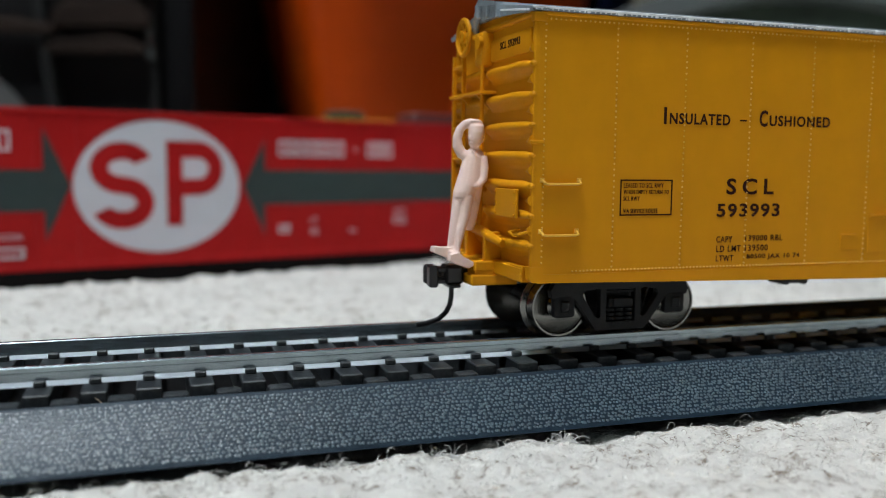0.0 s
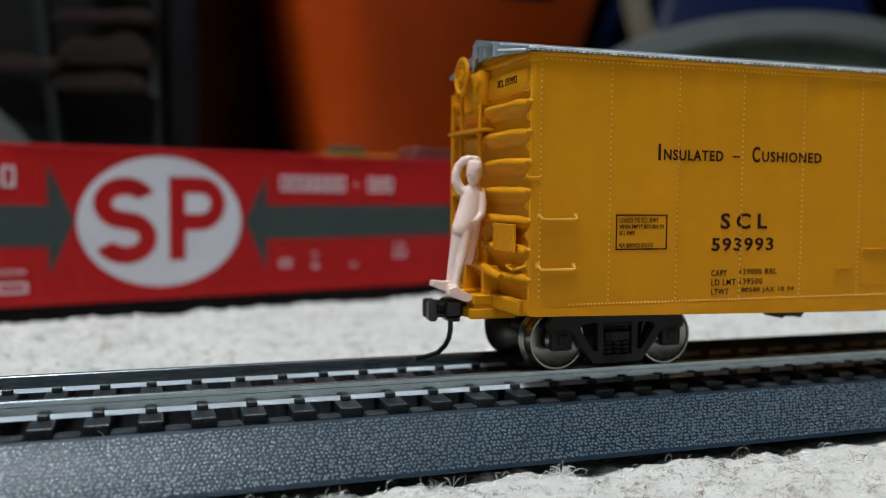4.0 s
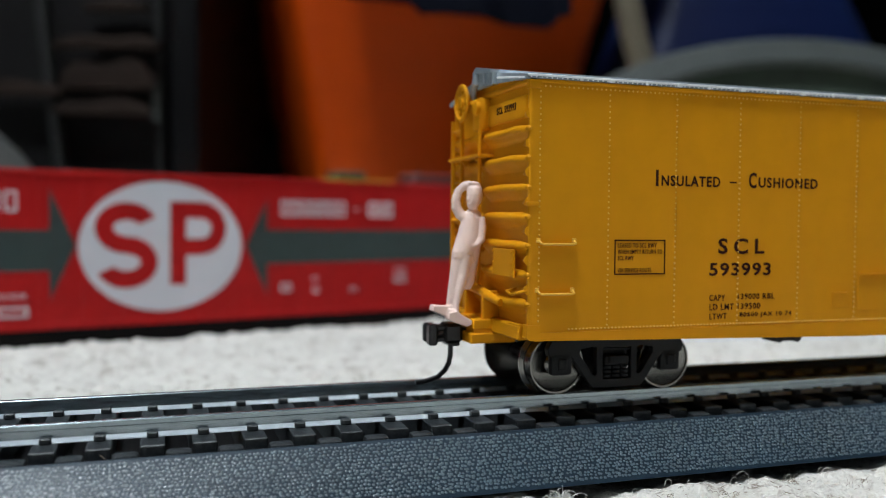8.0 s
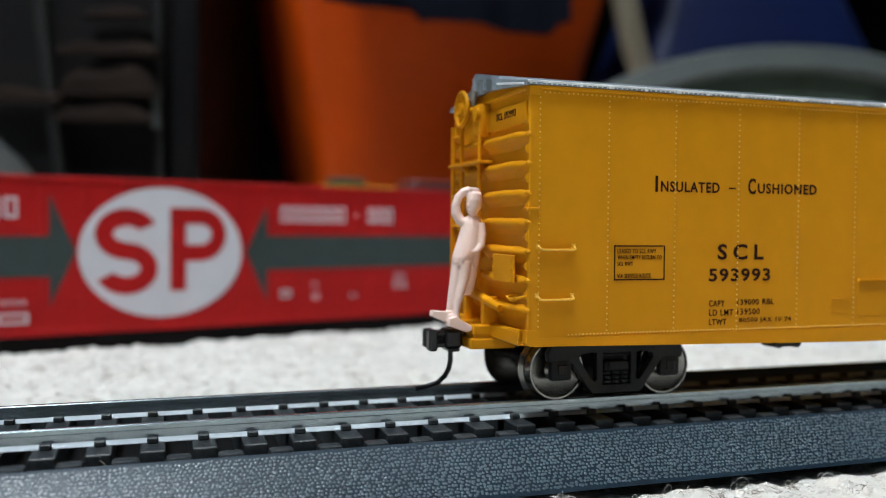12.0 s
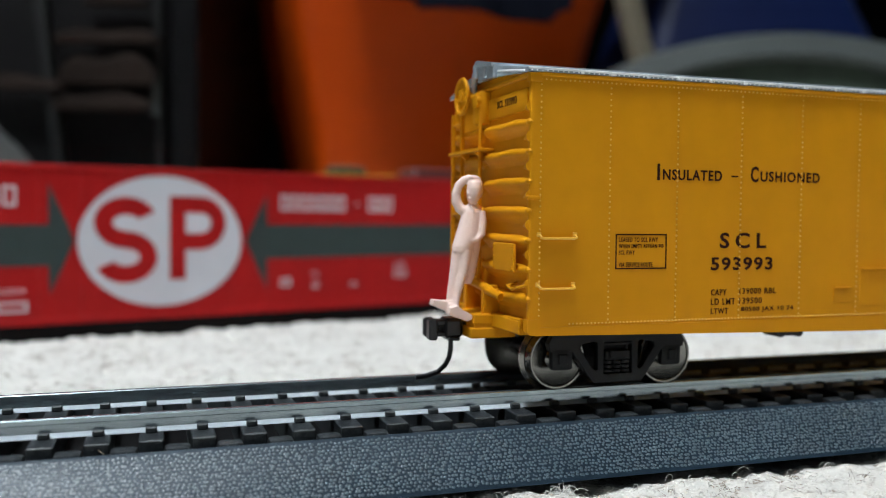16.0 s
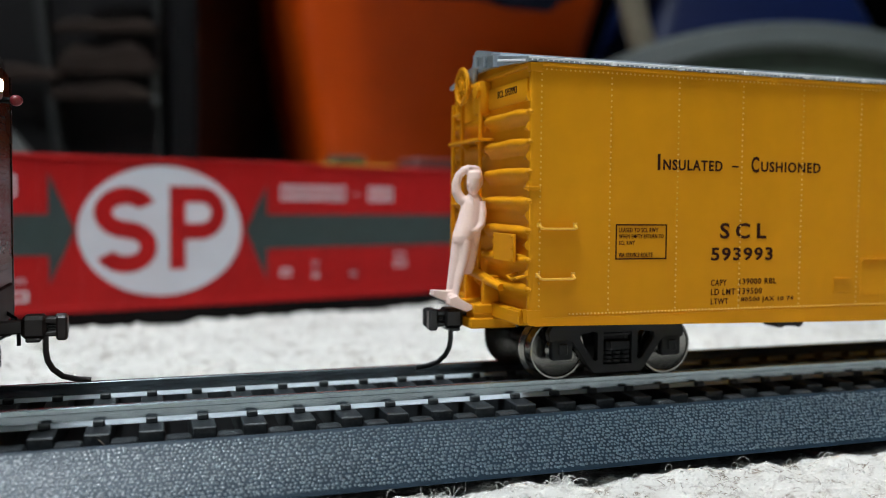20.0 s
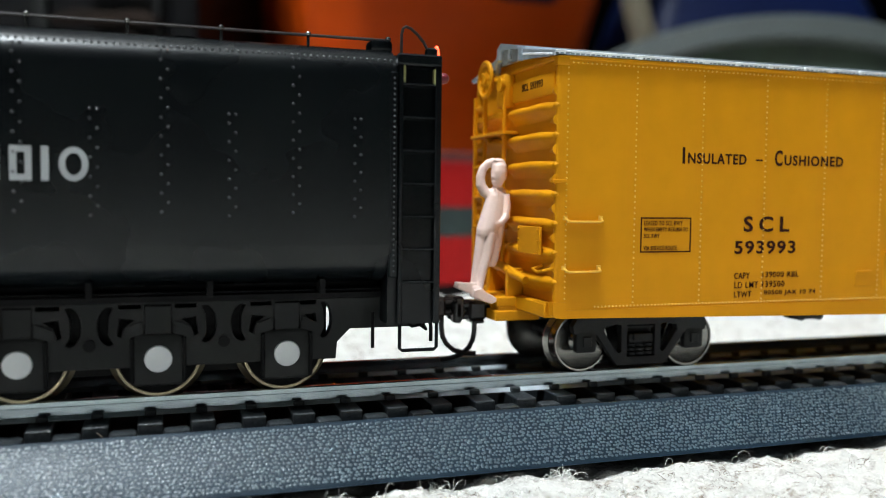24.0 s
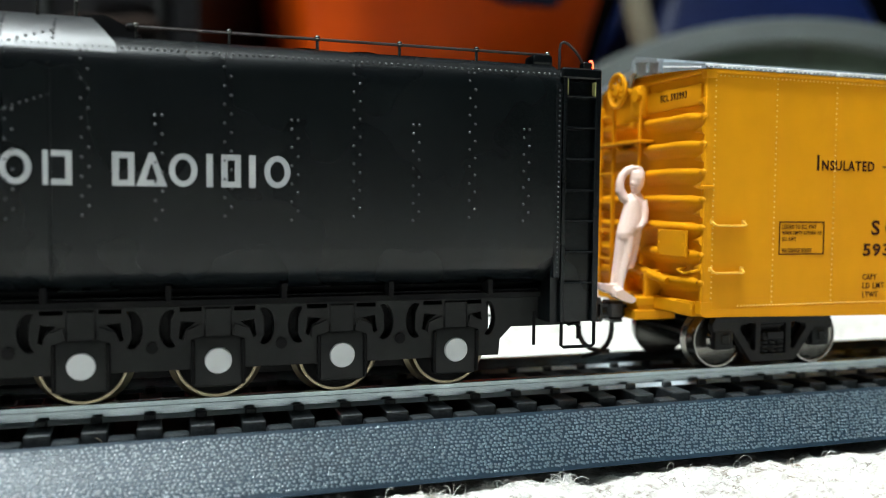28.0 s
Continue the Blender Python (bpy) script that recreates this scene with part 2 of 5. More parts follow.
def part(name, bm, material, parent=None, label="", smooth=35):
    """Links a bmesh, built in millimetres, as one mesh object under a thing or a part."""
    bmesh.ops.scale(bm, vec=(0.001, 0.001, 0.001), verts=bm.verts)
    me = bpy.data.meshes.new(name)
    bm.to_mesh(me)
    bm.free()
    return finish(name, me, material, parent, label, smooth)


def shape_mesh(loops, thick, bevel=0.0):
    """A flat plate in x and y with holes, from closed outlines, as a mesh."""
    cu = bpy.data.curves.new("outline", "CURVE")
    cu.dimensions, cu.fill_mode, cu.extrude, cu.bevel_depth = "2D", "BOTH", thick / 2, bevel
    for loop in loops:
        s = cu.splines.new("POLY")
        s.points.add(len(loop) - 1)
        for p, (x, y) in zip(s.points, loop):
            p.co = (x, y, 0, 1)
        s.use_cyclic_u = True
    ob = bpy.data.objects.new("outline", cu)
    scene.collection.objects.link(ob)
    me = bpy.data.meshes.new_from_object(ob.evaluated_get(bpy.context.evaluated_depsgraph_get()))
    bpy.data.objects.remove(ob)
    bpy.data.curves.remove(cu)
    return me


def plate(name, loops, thick, m, material, parent, label="", bevel=0.0):
    """The plate of shape_mesh, laid by the matrix m (millimetres) under a thing."""
    me = shape_mesh(loops, thick, bevel)
    me.transform(Matrix.Scale(0.001, 4) @ m)
    return finish(name, me, material, parent, label)


UPRIGHT = Matrix.Rotation(radians(90), 4, "X")  # x, y of a plate become x, z


def lettering(name, text, x0, x1, z0, z1, y, material, parent, label="", m=None, thick=0.06, bold=0.022, gap=1.15):
    """Letters of the built-in font on an upright face, fitted to the given box."""
    cu = bpy.data.curves.new("letters", "FONT")
    cu.body, cu.extrude, cu.resolution_u, cu.offset, cu.space_character = text, 0.02, 3, bold, gap
    ob = bpy.data.objects.new("letters", cu)
    scene.collection.objects.link(ob)
    me = bpy.data.meshes.new_from_object(ob.evaluated_get(bpy.context.evaluated_depsgraph_get()))
    bpy.data.objects.remove(ob)
    bpy.data.curves.remove(cu)
    co = np.empty(len(me.vertices) * 3)
    me.vertices.foreach_get("co", co)
    co = co.reshape(-1, 3)
    lo, hi = co.min(0), co.max(0)
    co = (co - lo) / np.maximum(hi - lo, 1e-9)
    out = np.stack([x0 + co[:, 0] * (x1 - x0), y - thick * co[:, 2], z0 + co[:, 1] * (z1 - z0)], 1)
    me.vertices.foreach_set("co", out.ravel())
    me.update()
    me.transform(Matrix.Scale(0.001, 4) @ (m or Matrix()))
    return finish(name, me, material, parent, label)


def thing(name, label, category, x=0.0, y=0.0, z=0.0, rz=0.0, group=""):
    ob = new(name)
    ob.matrix_basis = pose(x / 1000, y / 1000, z / 1000, 0, 0, rz)
    return tagged(ob, label, category, group)


def mesh_from(name, verts, faces, material, label="", smooth=180, parent=None):
    me = bpy.data.meshes.new(name)
    me.from_pydata(verts, [], faces)
    me.validate()
    return finish(name, me, material, parent, label, smooth)


RAILTOP = 11.0

# ---- the room ----
def carpet_material():
    """Cream loop carpet with brown and grey flecks."""
    m = CARPET
    nt = m.node_tree
    b = nt.nodes["Principled BSDF"]
    tc = nt.nodes.new("ShaderNodeTexCoord")
    fleck = nt.nodes.new("ShaderNodeTexNoise")
    fleck.inputs["Scale"].default_value, fleck.inputs["Detail"].default_value, fleck.inputs["Distortion"].default_value = 150, 6, 2.0
    where = nt.nodes.new("ShaderNodeMapRange")
    where.inputs["From Min"].default_value, where.inputs["From Max"].default_value = 0.47, 0.65
    where.inputs["To Max"].default_value = 0.95
    nt.links.new(tc.outputs["Object"], fleck.inputs["Vector"])
    nt.links.new(fleck.outputs["Fac"], where.inputs["Value"])
    fine = nt.nodes.new("ShaderNodeTexNoise")
    fine.inputs["Scale"].default_value, fine.inputs["Detail"].default_value, fine.inputs["Distortion"].default_value = 700, 5, 1.5
    fine_at = nt.nodes.new("ShaderNodeMapRange")
    fine_at.inputs["From Min"].default_value, fine_at.inputs["From Max"].default_value = 0.42, 0.62
    nt.links.new(tc.outputs["Object"], fine.inputs["Vector"])
    nt.links.new(fine.outputs["Fac"], fine_at.inputs["Value"])
    both = nt.nodes.new("ShaderNodeMath")
    both.operation = "MULTIPLY"
    nt.links.new(where.outputs[0], both.inputs[0])
    nt.links.new(fine_at.outputs[0], both.inputs[1])
    old = b.inputs["Base Color"].links[0].from_socket
    mix = nt.nodes.new("ShaderNodeMix")
    mix.data_type = "RGBA"
    mix.inputs[7].default_value = (0.22, 0.17, 0.125, 1)
    nt.links.new(both.outputs[0], mix.inputs[0])
    nt.links.new(old, mix.inputs[6])
    nt.links.new(mix.outputs[2], b.inputs["Base Color"])
    return m


def pile(x, y):
    """Height of the carpet's loops, in millimetres."""
    v = Vector((x, y, 0))
    h = 1.6 * noise.noise(v / 11.0) + 1.5 * abs(noise.noise(v / 5.0 + Vector((9, 3, 0)))) - 0.4
    h += 0.55 * noise.noise(v / 2.1) + 0.2 * noise.noise(v / 0.9)
    if -21 > y > -27:
        h -= 1.1 * max(0.0, 1 - abs(y + 23.5) / 3.2)
    # dip that bares the black strip of shade below the red boxcar
    d = (y - 180.9) * 0.9636 - (x + 101.2) * 0.2672
    if -34 < d < 70:
        h -= 12.0 * min(1.0, (d + 34) / 23)
    if abs(y) < 22:
        h -= 2.0
    return h - 0.35


def axis(*spans):
    out = []
    for a, b, step in spans:
        out.extend(np.arange(a, b, step))
    return out + [spans[-1][1]]


def carpet():
    xs = axis((-2000, -400, 200), (-400, -130, 12), (-130, 150, 0.75), (150, 420, 3), (420, 2000, 158))
    ys = axis((-800, -200, 150), (-200, -66, 8), (-66, -21, 0.75), (-21, 24, 5), (24, 225, 1.3), (225, 400, 8), (400, 2000, 160))
    nx = len(xs)
    verts = [(x / 1000, y / 1000, pile(x, y) / 1000) for y in ys for x in xs]
    faces = [(j * nx + i, j * nx + i + 1, (j + 1) * nx + i + 1, (j + 1) * nx + i) for j in range(len(ys) - 1) for i in range(nx - 1)]
    ob = mesh_from("floor", verts, faces, carpet_material(), "cream loop-pile carpet with brown flecks")
    return tagged(ob, kind="structure", category="carpet")


def carpet_yarn():
    """Loose yarn ends that stand out of the pile beside the track and in front of it."""
    rnd = random.Random(4)
    verts, faces = [], []

    def strand(pts, r):
        base = len(verts)
        for k, p in enumerate(pts):
            for a in range(3):
                t = a * 2.0944
                verts.append(((p[0] + r * math.cos(t)) / 1000, (p[1] + r * 0.5 * math.sin(t)) / 1000, (p[2] + r * math.sin(t)) / 1000))
            if k:
                for a in range(3):
                    i, j = base + 3 * k + a, base + 3 * k + (a + 1) % 3
                    faces.append((i - 3, j - 3, j, i))

    def curl(x, y, length, r, wild):
        p = [x, y, pile(x, y) - 0.2]
        d = [rnd.uniform(-1, 1), rnd.uniform(-0.7, 0.7), rnd.uniform(0.3, 1.2)]
        pts = [tuple(p)]
        turn = rnd.uniform(-wild, wild)
        for k in range(7):
            step = length / 7
            n = math.sqrt(sum(c * c for c in d))
            p = [a + step * c / n for a, c in zip(p, d)]
            d = [d[0] * math.cos(turn) - d[2] * math.sin(turn), d[1], d[0] * math.sin(turn) + d[2] * math.cos(turn) - 0.12]
            pts.append(tuple(p))
        strand(pts, r)

    for _ in range(120):
        curl(rnd.uniform(-80, 120), rnd.gauss(-26.5, 1.6), rnd.uniform(1.0, 3.8), rnd.uniform(0.02, 0.04), 0.9)
    for x, y in ((-31, -25), (-30, -25.5), (-17, -25), (-16, -24.8), (-15, -25.2), (0, -26), (1, -26), (2.5, -26)):
        for _ in range(40):
            curl(x + rnd.gauss(0, 0.8), y + rnd.gauss(0, 0.4), rnd.uniform(1.2, 3.4), rnd.uniform(0.025, 0.05), 1.3)
    for _ in range(9000):
        curl(rnd.uniform(-75, 120), rnd.uniform(-62, -25.0), rnd.uniform(0.4, 1.2), rnd.uniform(0.03, 0.07), 0.9)
    ob = mesh_from("carpet_yarn", verts, faces, FIBRE, "loose curled cream yarn ends of the carpet")
    tagged(ob, kind="stuff", category="carpet")
    # brown and grey flecks: darker yarn gathered in small tufts
    verts, faces = [], []
    for _ in range(170):
        x, y = rnd.uniform(-72, 110), rnd.uniform(-58, -25.5)
        wide = rnd.uniform(0.4, 1.6)
        for _ in range(rnd.randint(4, 16)):
            curl(x + rnd.gauss(0, wide), y + rnd.gauss(0, wide * 0.8), rnd.uniform(0.5, 1.8), rnd.uniform(0.02, 0.045), 1.0)
    ob = mesh_from("carpet_fleck", verts, faces, FLECK, "brown flecked yarn in the cream carpet")
    tagged(ob, kind="stuff", category="carpet")
    verts, faces = [], []
    strand([(-61.5, -13.6, 7.4), (-61.0, -14.0, 8.2), (-60.2, -14.6, 7.8), (-59.3, -15.2, 7.2)], 0.06)
    ob = mesh_from("stray_hair", verts, faces, FLECK, "short brown hair lying on the track ties")
    return tagged(ob, category="hair")


def room():
    def slab(name, b, material, label):
        ob = part(name, cuboid(bmn(), *b), material, None, label)
        tagged(ob, kind="structure")
    # unseen walls, kept dark for the reflections; the south one is darkest
    slab("wall_north", (-2000, 2000, 1500, 1600, -20, 2400), WALL, "plain grey painted room wall")
    slab("wall_south", (-2000, 2000, -800, -700, -20, 2400), DARK_WALL, "unseen wall, dark to keep reflections dark")
    slab("wall_east", (2000, 2100, -800, 1600, -20, 2400), WALL, "plain grey painted room wall")
    slab("wall_west", (-2100, -2000, -800, 1600, -20, 2400), WALL, "plain grey painted room wall")
    slab("ceiling", (-2100, 2100, -800, 1600, 2400, 2500), CEIL, "white painted room ceiling")
    lamp = thing("ceiling_lamp", "round white glass ceiling lamp, switched on", "lamp", -600, -410, 2400)
    part("base_plate", rod(bmn(), (0, 0, 0), (0, 0, -18), 120, 32), SILVER, lamp)
    b = bmn()
    bmesh.ops.create_cone(b, cap_ends=True, segments=40, radius1=190, radius2=215, depth=36, matrix=Matrix.Translation((0, 0, -36)))
    part("glass_shade", b, LAMP_GLASS, lamp, "glowing white glass shade")


carpet()
carpet_yarn()
room()


# ---- the model track ----
TIE0, TIE_PITCH = -67.03 - 17 * 6.776, 6.776


def track():
    t = thing("model_track", "black plastic roadbed track with steel rails on carpet", "model track", 0, 0, RAILTOP)
    sec = [(-24.2, -10.3), (-23.8, -9.7), (-17.6, -3.75), (-17.0, -3.45), (-16.4, -3.6), (-16.0, -4.2), (-15.9, -7.2)]
    loop = sec + [(-y, z) for y, z in reversed(sec)]
    b = prism(bmn(), loop, -185, 290, "yz")
    part("roadbed", b, ROADBED, t, "black leather-grained plastic roadbed")
    # leather grain: small domes over the sloping shoulder
    rnd = random.Random(8)
    verts, faces = [], []
    for row in range(16):
        for col in range(500):
            x = -100 + 0.585 * (col + 0.5 * (row % 2)) + rnd.uniform(-0.17, 0.17)
            s = 0.15 + 0.55 * row + rnd.uniform(-0.14, 0.14)
            r, h = rnd.uniform(0.18, 0.27), rnd.uniform(0.06, 0.11)
            o = len(verts)
            for q, up in ((1.0, -0.05), (0.8, 0.68), (0.5, 0.95), (0.0, 1.0)):
                for k in range(6 if q else 1):
                    a = math.pi * k / 3 + row
                    u, w = q * r * 1.1 * math.cos(a), q * r * math.sin(a)
                    verts.append(((x + u) / 1000, (-23.8 + 0.7215 * (s + w) - 0.6924 * up * h) / 1000, (-9.7 + 0.6924 * (s + w) + 0.7215 * up * h) / 1000))
            for k in range(6):
                j = (k + 1) % 6
                faces.append((o + k, o + j, o + 6 + j, o + 6 + k))
                faces.append((o + 6 + k, o + 6 + j, o + 12 + j, o + 12 + k))
                faces.append((o + 12 + k, o + 12 + j, o + 18))
    tagged(mesh_from("roadbed_grain", verts, faces, GRAIN, "fine leather grain of the roadbed shoulder", 180, t), kind="stuff")
    # sheet over the bed; the shade between ties is put in as black
    part("bed_floor", cuboid(bmn(), -185, 290, -15.8, 15.8, -7.3, -6.6), FRAME_BLACK, t, "black sheet for the shade between ties")
    for side, y in (("near", -8.72), ("far", 8.72)):
        prof = [(-0.34, -2.3), (0.34, -2.3), (0.34, -2.05), (0.26, -0.95), (0.52, -0.8), (0.53, -0.18), (0.4, -0.02),
                (-0.4, -0.02), (-0.53, -0.18), (-0.52, -0.8), (-0.26, -0.95), (-0.34, -2.05)]
        foot = [(-1.3, -2.54), (1.3, -2.54), (1.25, -2.42), (0.36, -2.02), (-0.36, -2.02), (-1.25, -2.42)]
        part("rail", prism(bmn(), [(y + a, z) for a, z in prof], -185, 290, "yz"), RAIL, t, "dull steel rail", 25)
        part("rail_foot", prism(bmn(), [(y + a, z) for a, z in foot], -185, 290, "yz"), RAIL_FOOT, t, "rail foot, its lit look put in as pale colour", 25)
    b = cuboid(bmn(), -1.62, 1.62, -14.7, 14.7, -7.4, -2.55, 0.16)
    tie = part("tie", b, TIE, t)
    clip_mesh = None
    for y in (-10.2, -7.25, 7.25, 10.2):
        if clip_mesh is None:
            o = part("rail_clip", cuboid(bmn(), -0.75, 0.75, -0.5, 0.5, -2.6, -1.7, 0.18), TIE, tie)
            clip_mesh = o.data
        else:
            o = new("rail_clip", clip_mesh)
            o.parent = tie
        o.location.y = y / 1000
    lump = part("ballast_lump", cuboid(bmn(), TIE_PITCH / 2 - 1.75, TIE_PITCH / 2 + 1.75, -1.35, 1.35, -7.5, -3.2, 0.6, 2), TIE, t, "rounded grey moulded ballast between ties")
    lump.location.y = -0.0152
    lump2 = new("ballast_lump", lump.data)
    lump2.parent, lump2.location.y = t, 0.0152
    n = 66
    for k in range(n):
        x = (TIE0 + k * TIE_PITCH) / 1000
        if k == 0:
            tie.location.x = lump.location.x = lump2.location.x = x
            continue
        o = copy_thing(tie, pose(x, 0, 0))
        copy_thing(lump, pose(x, -0.0152, 0))
        copy_thing(lump2, pose(x, 0.0152, 0))
    return t


track()

# ---- the yellow boxcar ----
def wheelset(parent, x, radius, face_mat, tread_mat, label, gauge=7.3):
    """Two flanged wheels on an axle: an axle with each wheel as its part, turning about y."""
    b = rod(bmn(), (0, -10.5, 0), (0, 10.5, 0), 0.75, 12)
    ax = part("wheelset", b, BLACK_PLASTIC, parent, label)
    ax.location = (x / 1000, 0, radius / 1000)
    r = radius
    for s in (-1, 1):
        prof = [(gauge, 0.8), (gauge, r + 0.72), (gauge + 0.35, r + 0.78), (gauge + 0.75, r + 0.12), (gauge + 2.55, r - 0.05), (gauge + 2.75, r - 0.15),
                (gauge + 2.75, r - 0.42), (gauge + 2.5, r - 0.55), (gauge + 2.35, r - 1.2), (gauge + 2.2, 1.9), (gauge + 2.6, 1.4), (gauge + 2.6, 0.8)]
        b = bmn()
        n = 40
        rings = []
        for k in range(n):
            a = 2 * math.pi * k / n
            rings.append([b.verts.new((q * math.cos(a), s * y, q * math.sin(a))) for y, q in prof])
        for k in range(n):
            p, q = rings[k], rings[(k + 1) % n]
            for i in range(len(prof) - 1):
                b.faces.new((p[i], p[i + 1], q[i + 1], q[i]))
        bmesh.ops.recalc_face_normals(b, faces=b.faces[:])
        part("wheel", b, face_mat, ax, "steel wheel with raised rim")
        if tread_mat != face_mat:
            b = bmn()
            prof = [(gauge + 0.2, r + 0.74), (gauge + 0.4, r + 0.82), (gauge + 0.8, r + 0.16), (gauge + 2.6, r), (gauge + 2.82, r - 0.12), (gauge + 2.82, r - 0.5), (gauge + 2.6, r - 0.58)]
            rings = []
            for k in range(n):
                a = 2 * math.pi * k / n
                rings.append([b.verts.new((q * math.cos(a), s * y, q * math.sin(a))) for y, q in prof])
            for k in range(n):
                p, q = rings[k], rings[(k + 1) % n]
                for i in range(len(prof) - 1):
                    b.faces.new((p[i], p[i + 1], q[i + 1], q[i]))
            bmesh.ops.recalc_face_normals(b, faces=b.faces[:])
            part("tyre", b, tread_mat, ax, "bright pale metal tyre")
    return ax


def rivet_cloud(name, spots, r, out, parent, material, label=""):
    """Small domed rivets on an upright face that looks to -y; spots of x, y, z."""
    verts, faces = [], []
    for x, y, z in spots:
        o = len(verts)
        for k in range(6):
            a = k * math.pi / 3
            verts.append(((x + r * math.cos(a)) / 1000, (y + 0.02) / 1000, (z + r * math.sin(a)) / 1000))
        for k in range(6):
            a = k * math.pi / 3
            verts.append(((x + 0.62 * r * math.cos(a)) / 1000, (y - out * 0.75) / 1000, (z + 0.62 * r * math.sin(a)) / 1000))
        verts.append((x / 1000, (y - out) / 1000, z / 1000))
        for k in range(6):
            j = (k + 1) % 6
            faces.append((o + k, o + j, o + 6 + j, o + 6 + k))
            faces.append((o + 6 + k, o + 6 + j, o + 12))
    ob = mesh_from(name, verts, faces, material, label, 180, parent)
    return tagged(ob, kind="stuff")


def bracket_grab(parent, x0, x1, z, y=-17.0, out=1.0, r=0.19):
    b = tube(bmn(), [(x0, y, z + 0.6), (x0 + 0.15, y - out, z + 0.12), (x0 + 0.5, y - out, z), (x1 - 0.5, y - out, z), (x1 - 0.15, y - out, z + 0.12), (x1, y, z + 0.6)], r, 8)
    cuboid(b, x0 + 0.3, x1 - 0.3, y - out * 0.55, y + 0.05, z - 0.12, z + 0.1, 0.05)
    cuboid(b, x0 - 0.3, x0 + 0.35, y - 0.25, y + 0.05, z + 0.2, z + 0.9, 0.06)
    cuboid(b, x1 - 0.35, x1 + 0.3, y - 0.25, y + 0.05, z + 0.2, z + 0.9, 0.06)
    part("grab_iron", b, YELLOW_RIVET, parent)


def truck(parent, x0):
    """A two-axle freight truck under the boxcar: side frames with springs, bolster, and two wheelsets."""
    sets = [wheelset(parent, x0, 4.85, STEEL, STEEL, "steel wheels on black axle"), wheelset(parent, x0 + 19.8, 4.85, STEEL, STEEL, "steel wheels on black axle")]
    mid = x0 + 9.9
    for s in (-1, 1):
        outer = [(-12.2, 7.6), (-11.6, 8.7), (-6.2, 8.9), (-4.6, 9.3), (4.6, 9.3), (6.2, 8.9), (11.6, 8.7), (12.2, 7.6), (12.0, 6.6), (10.9, 6.3), (8.9, 6.4), (8.0, 6.2), (4.9, 1.9), (4.2, 1.2),
                 (-4.2, 1.2), (-4.9, 1.9), (-8.0, 6.2), (-8.9, 6.4), (-10.9, 6.3), (-12.0, 6.6)]
        hole_l = [(-6.7, 7.5), (-4.3, 7.9), (-3.5, 7.6), (-3.5, 3.2), (-4.0, 2.9), (-4.6, 3.3), (-6.9, 6.6)]
        hole_r = [(-x, z) for x, z in reversed(hole_l)]
        hole_m = [(-2.7, 7.7), (2.7, 7.7), (2.7, 2.3), (-2.7, 2.3)]
        sf = plate("side_frame", [outer, hole_l, hole_r, hole_m], 1.1, Matrix.Translation((mid, s * 11.2, 0)) @ UPRIGHT, TRUCK, parent, "charcoal plastic cast side frame", 0.15)
        b = bmn()
        for k in (-1.6, 0, 1.6):
            for z in (2.2, 2.9, 3.6, 4.3):
                bmesh.ops.create_cone(b, cap_ends=True, segments=10, radius1=0.72, radius2=0.72, depth=0.42, matrix=Matrix.Translation((mid + k, s * 11.3, z)))
        part("spring", b, TRUCK, sf, "coil springs")
        b = bmn()
        cuboid(b, mid - 2.2, mid + 2.2, min(s * 10.2, s * 12.0), max(s * 10.2, s * 12.0), 4.6, 6.2, 0.2)
        cuboid(b, mid - 2.6, mid + 2.6, min(s * 10.6, s * 11.5), max(s * 10.6, s * 11.5), 7.0, 7.4, 0.1)
        cuboid(b, mid - 1.6, mid + 1.6, min(s * 12.1, s * 12.4), max(s * 12.1, s * 12.4), 5.0, 6.2, 0.1)
        part("bolster_end", b, TRUCK, sf)
        for x in (x0, x0 + 19.8):
            b = cuboid(bmn(), x - 1.9, x + 1.9, min(s * 10.4, s * 12.0), max(s * 10.4, s * 12.0), 3.3, 7.0, 0.6, 2)
            cuboid(b, x - 0.8, x + 0.8, min(s * 12.0, s * 12.3), max(s * 12.0, s * 12.3), 4.3, 6.0, 0.15)
            part("journal_box", b, TRUCK, sf)
    part("bolster", cuboid(bmn(), mid - 2.4, mid + 2.4, -10.6, 10.6, 5.4, 7.9, 0.4), TRUCK, parent)
    b = cuboid(bmn(), x0 + 3, x0 + 16.8, -8.0, 8.0, 1.8, 8.2, 0.5)
    part("brake_beam", b, BLACK_PLASTIC, parent)
    return sets


COLS = [1.4] + [13.03 + 11.92 * k for k in range(13)]
CAR_LEN = 170.0


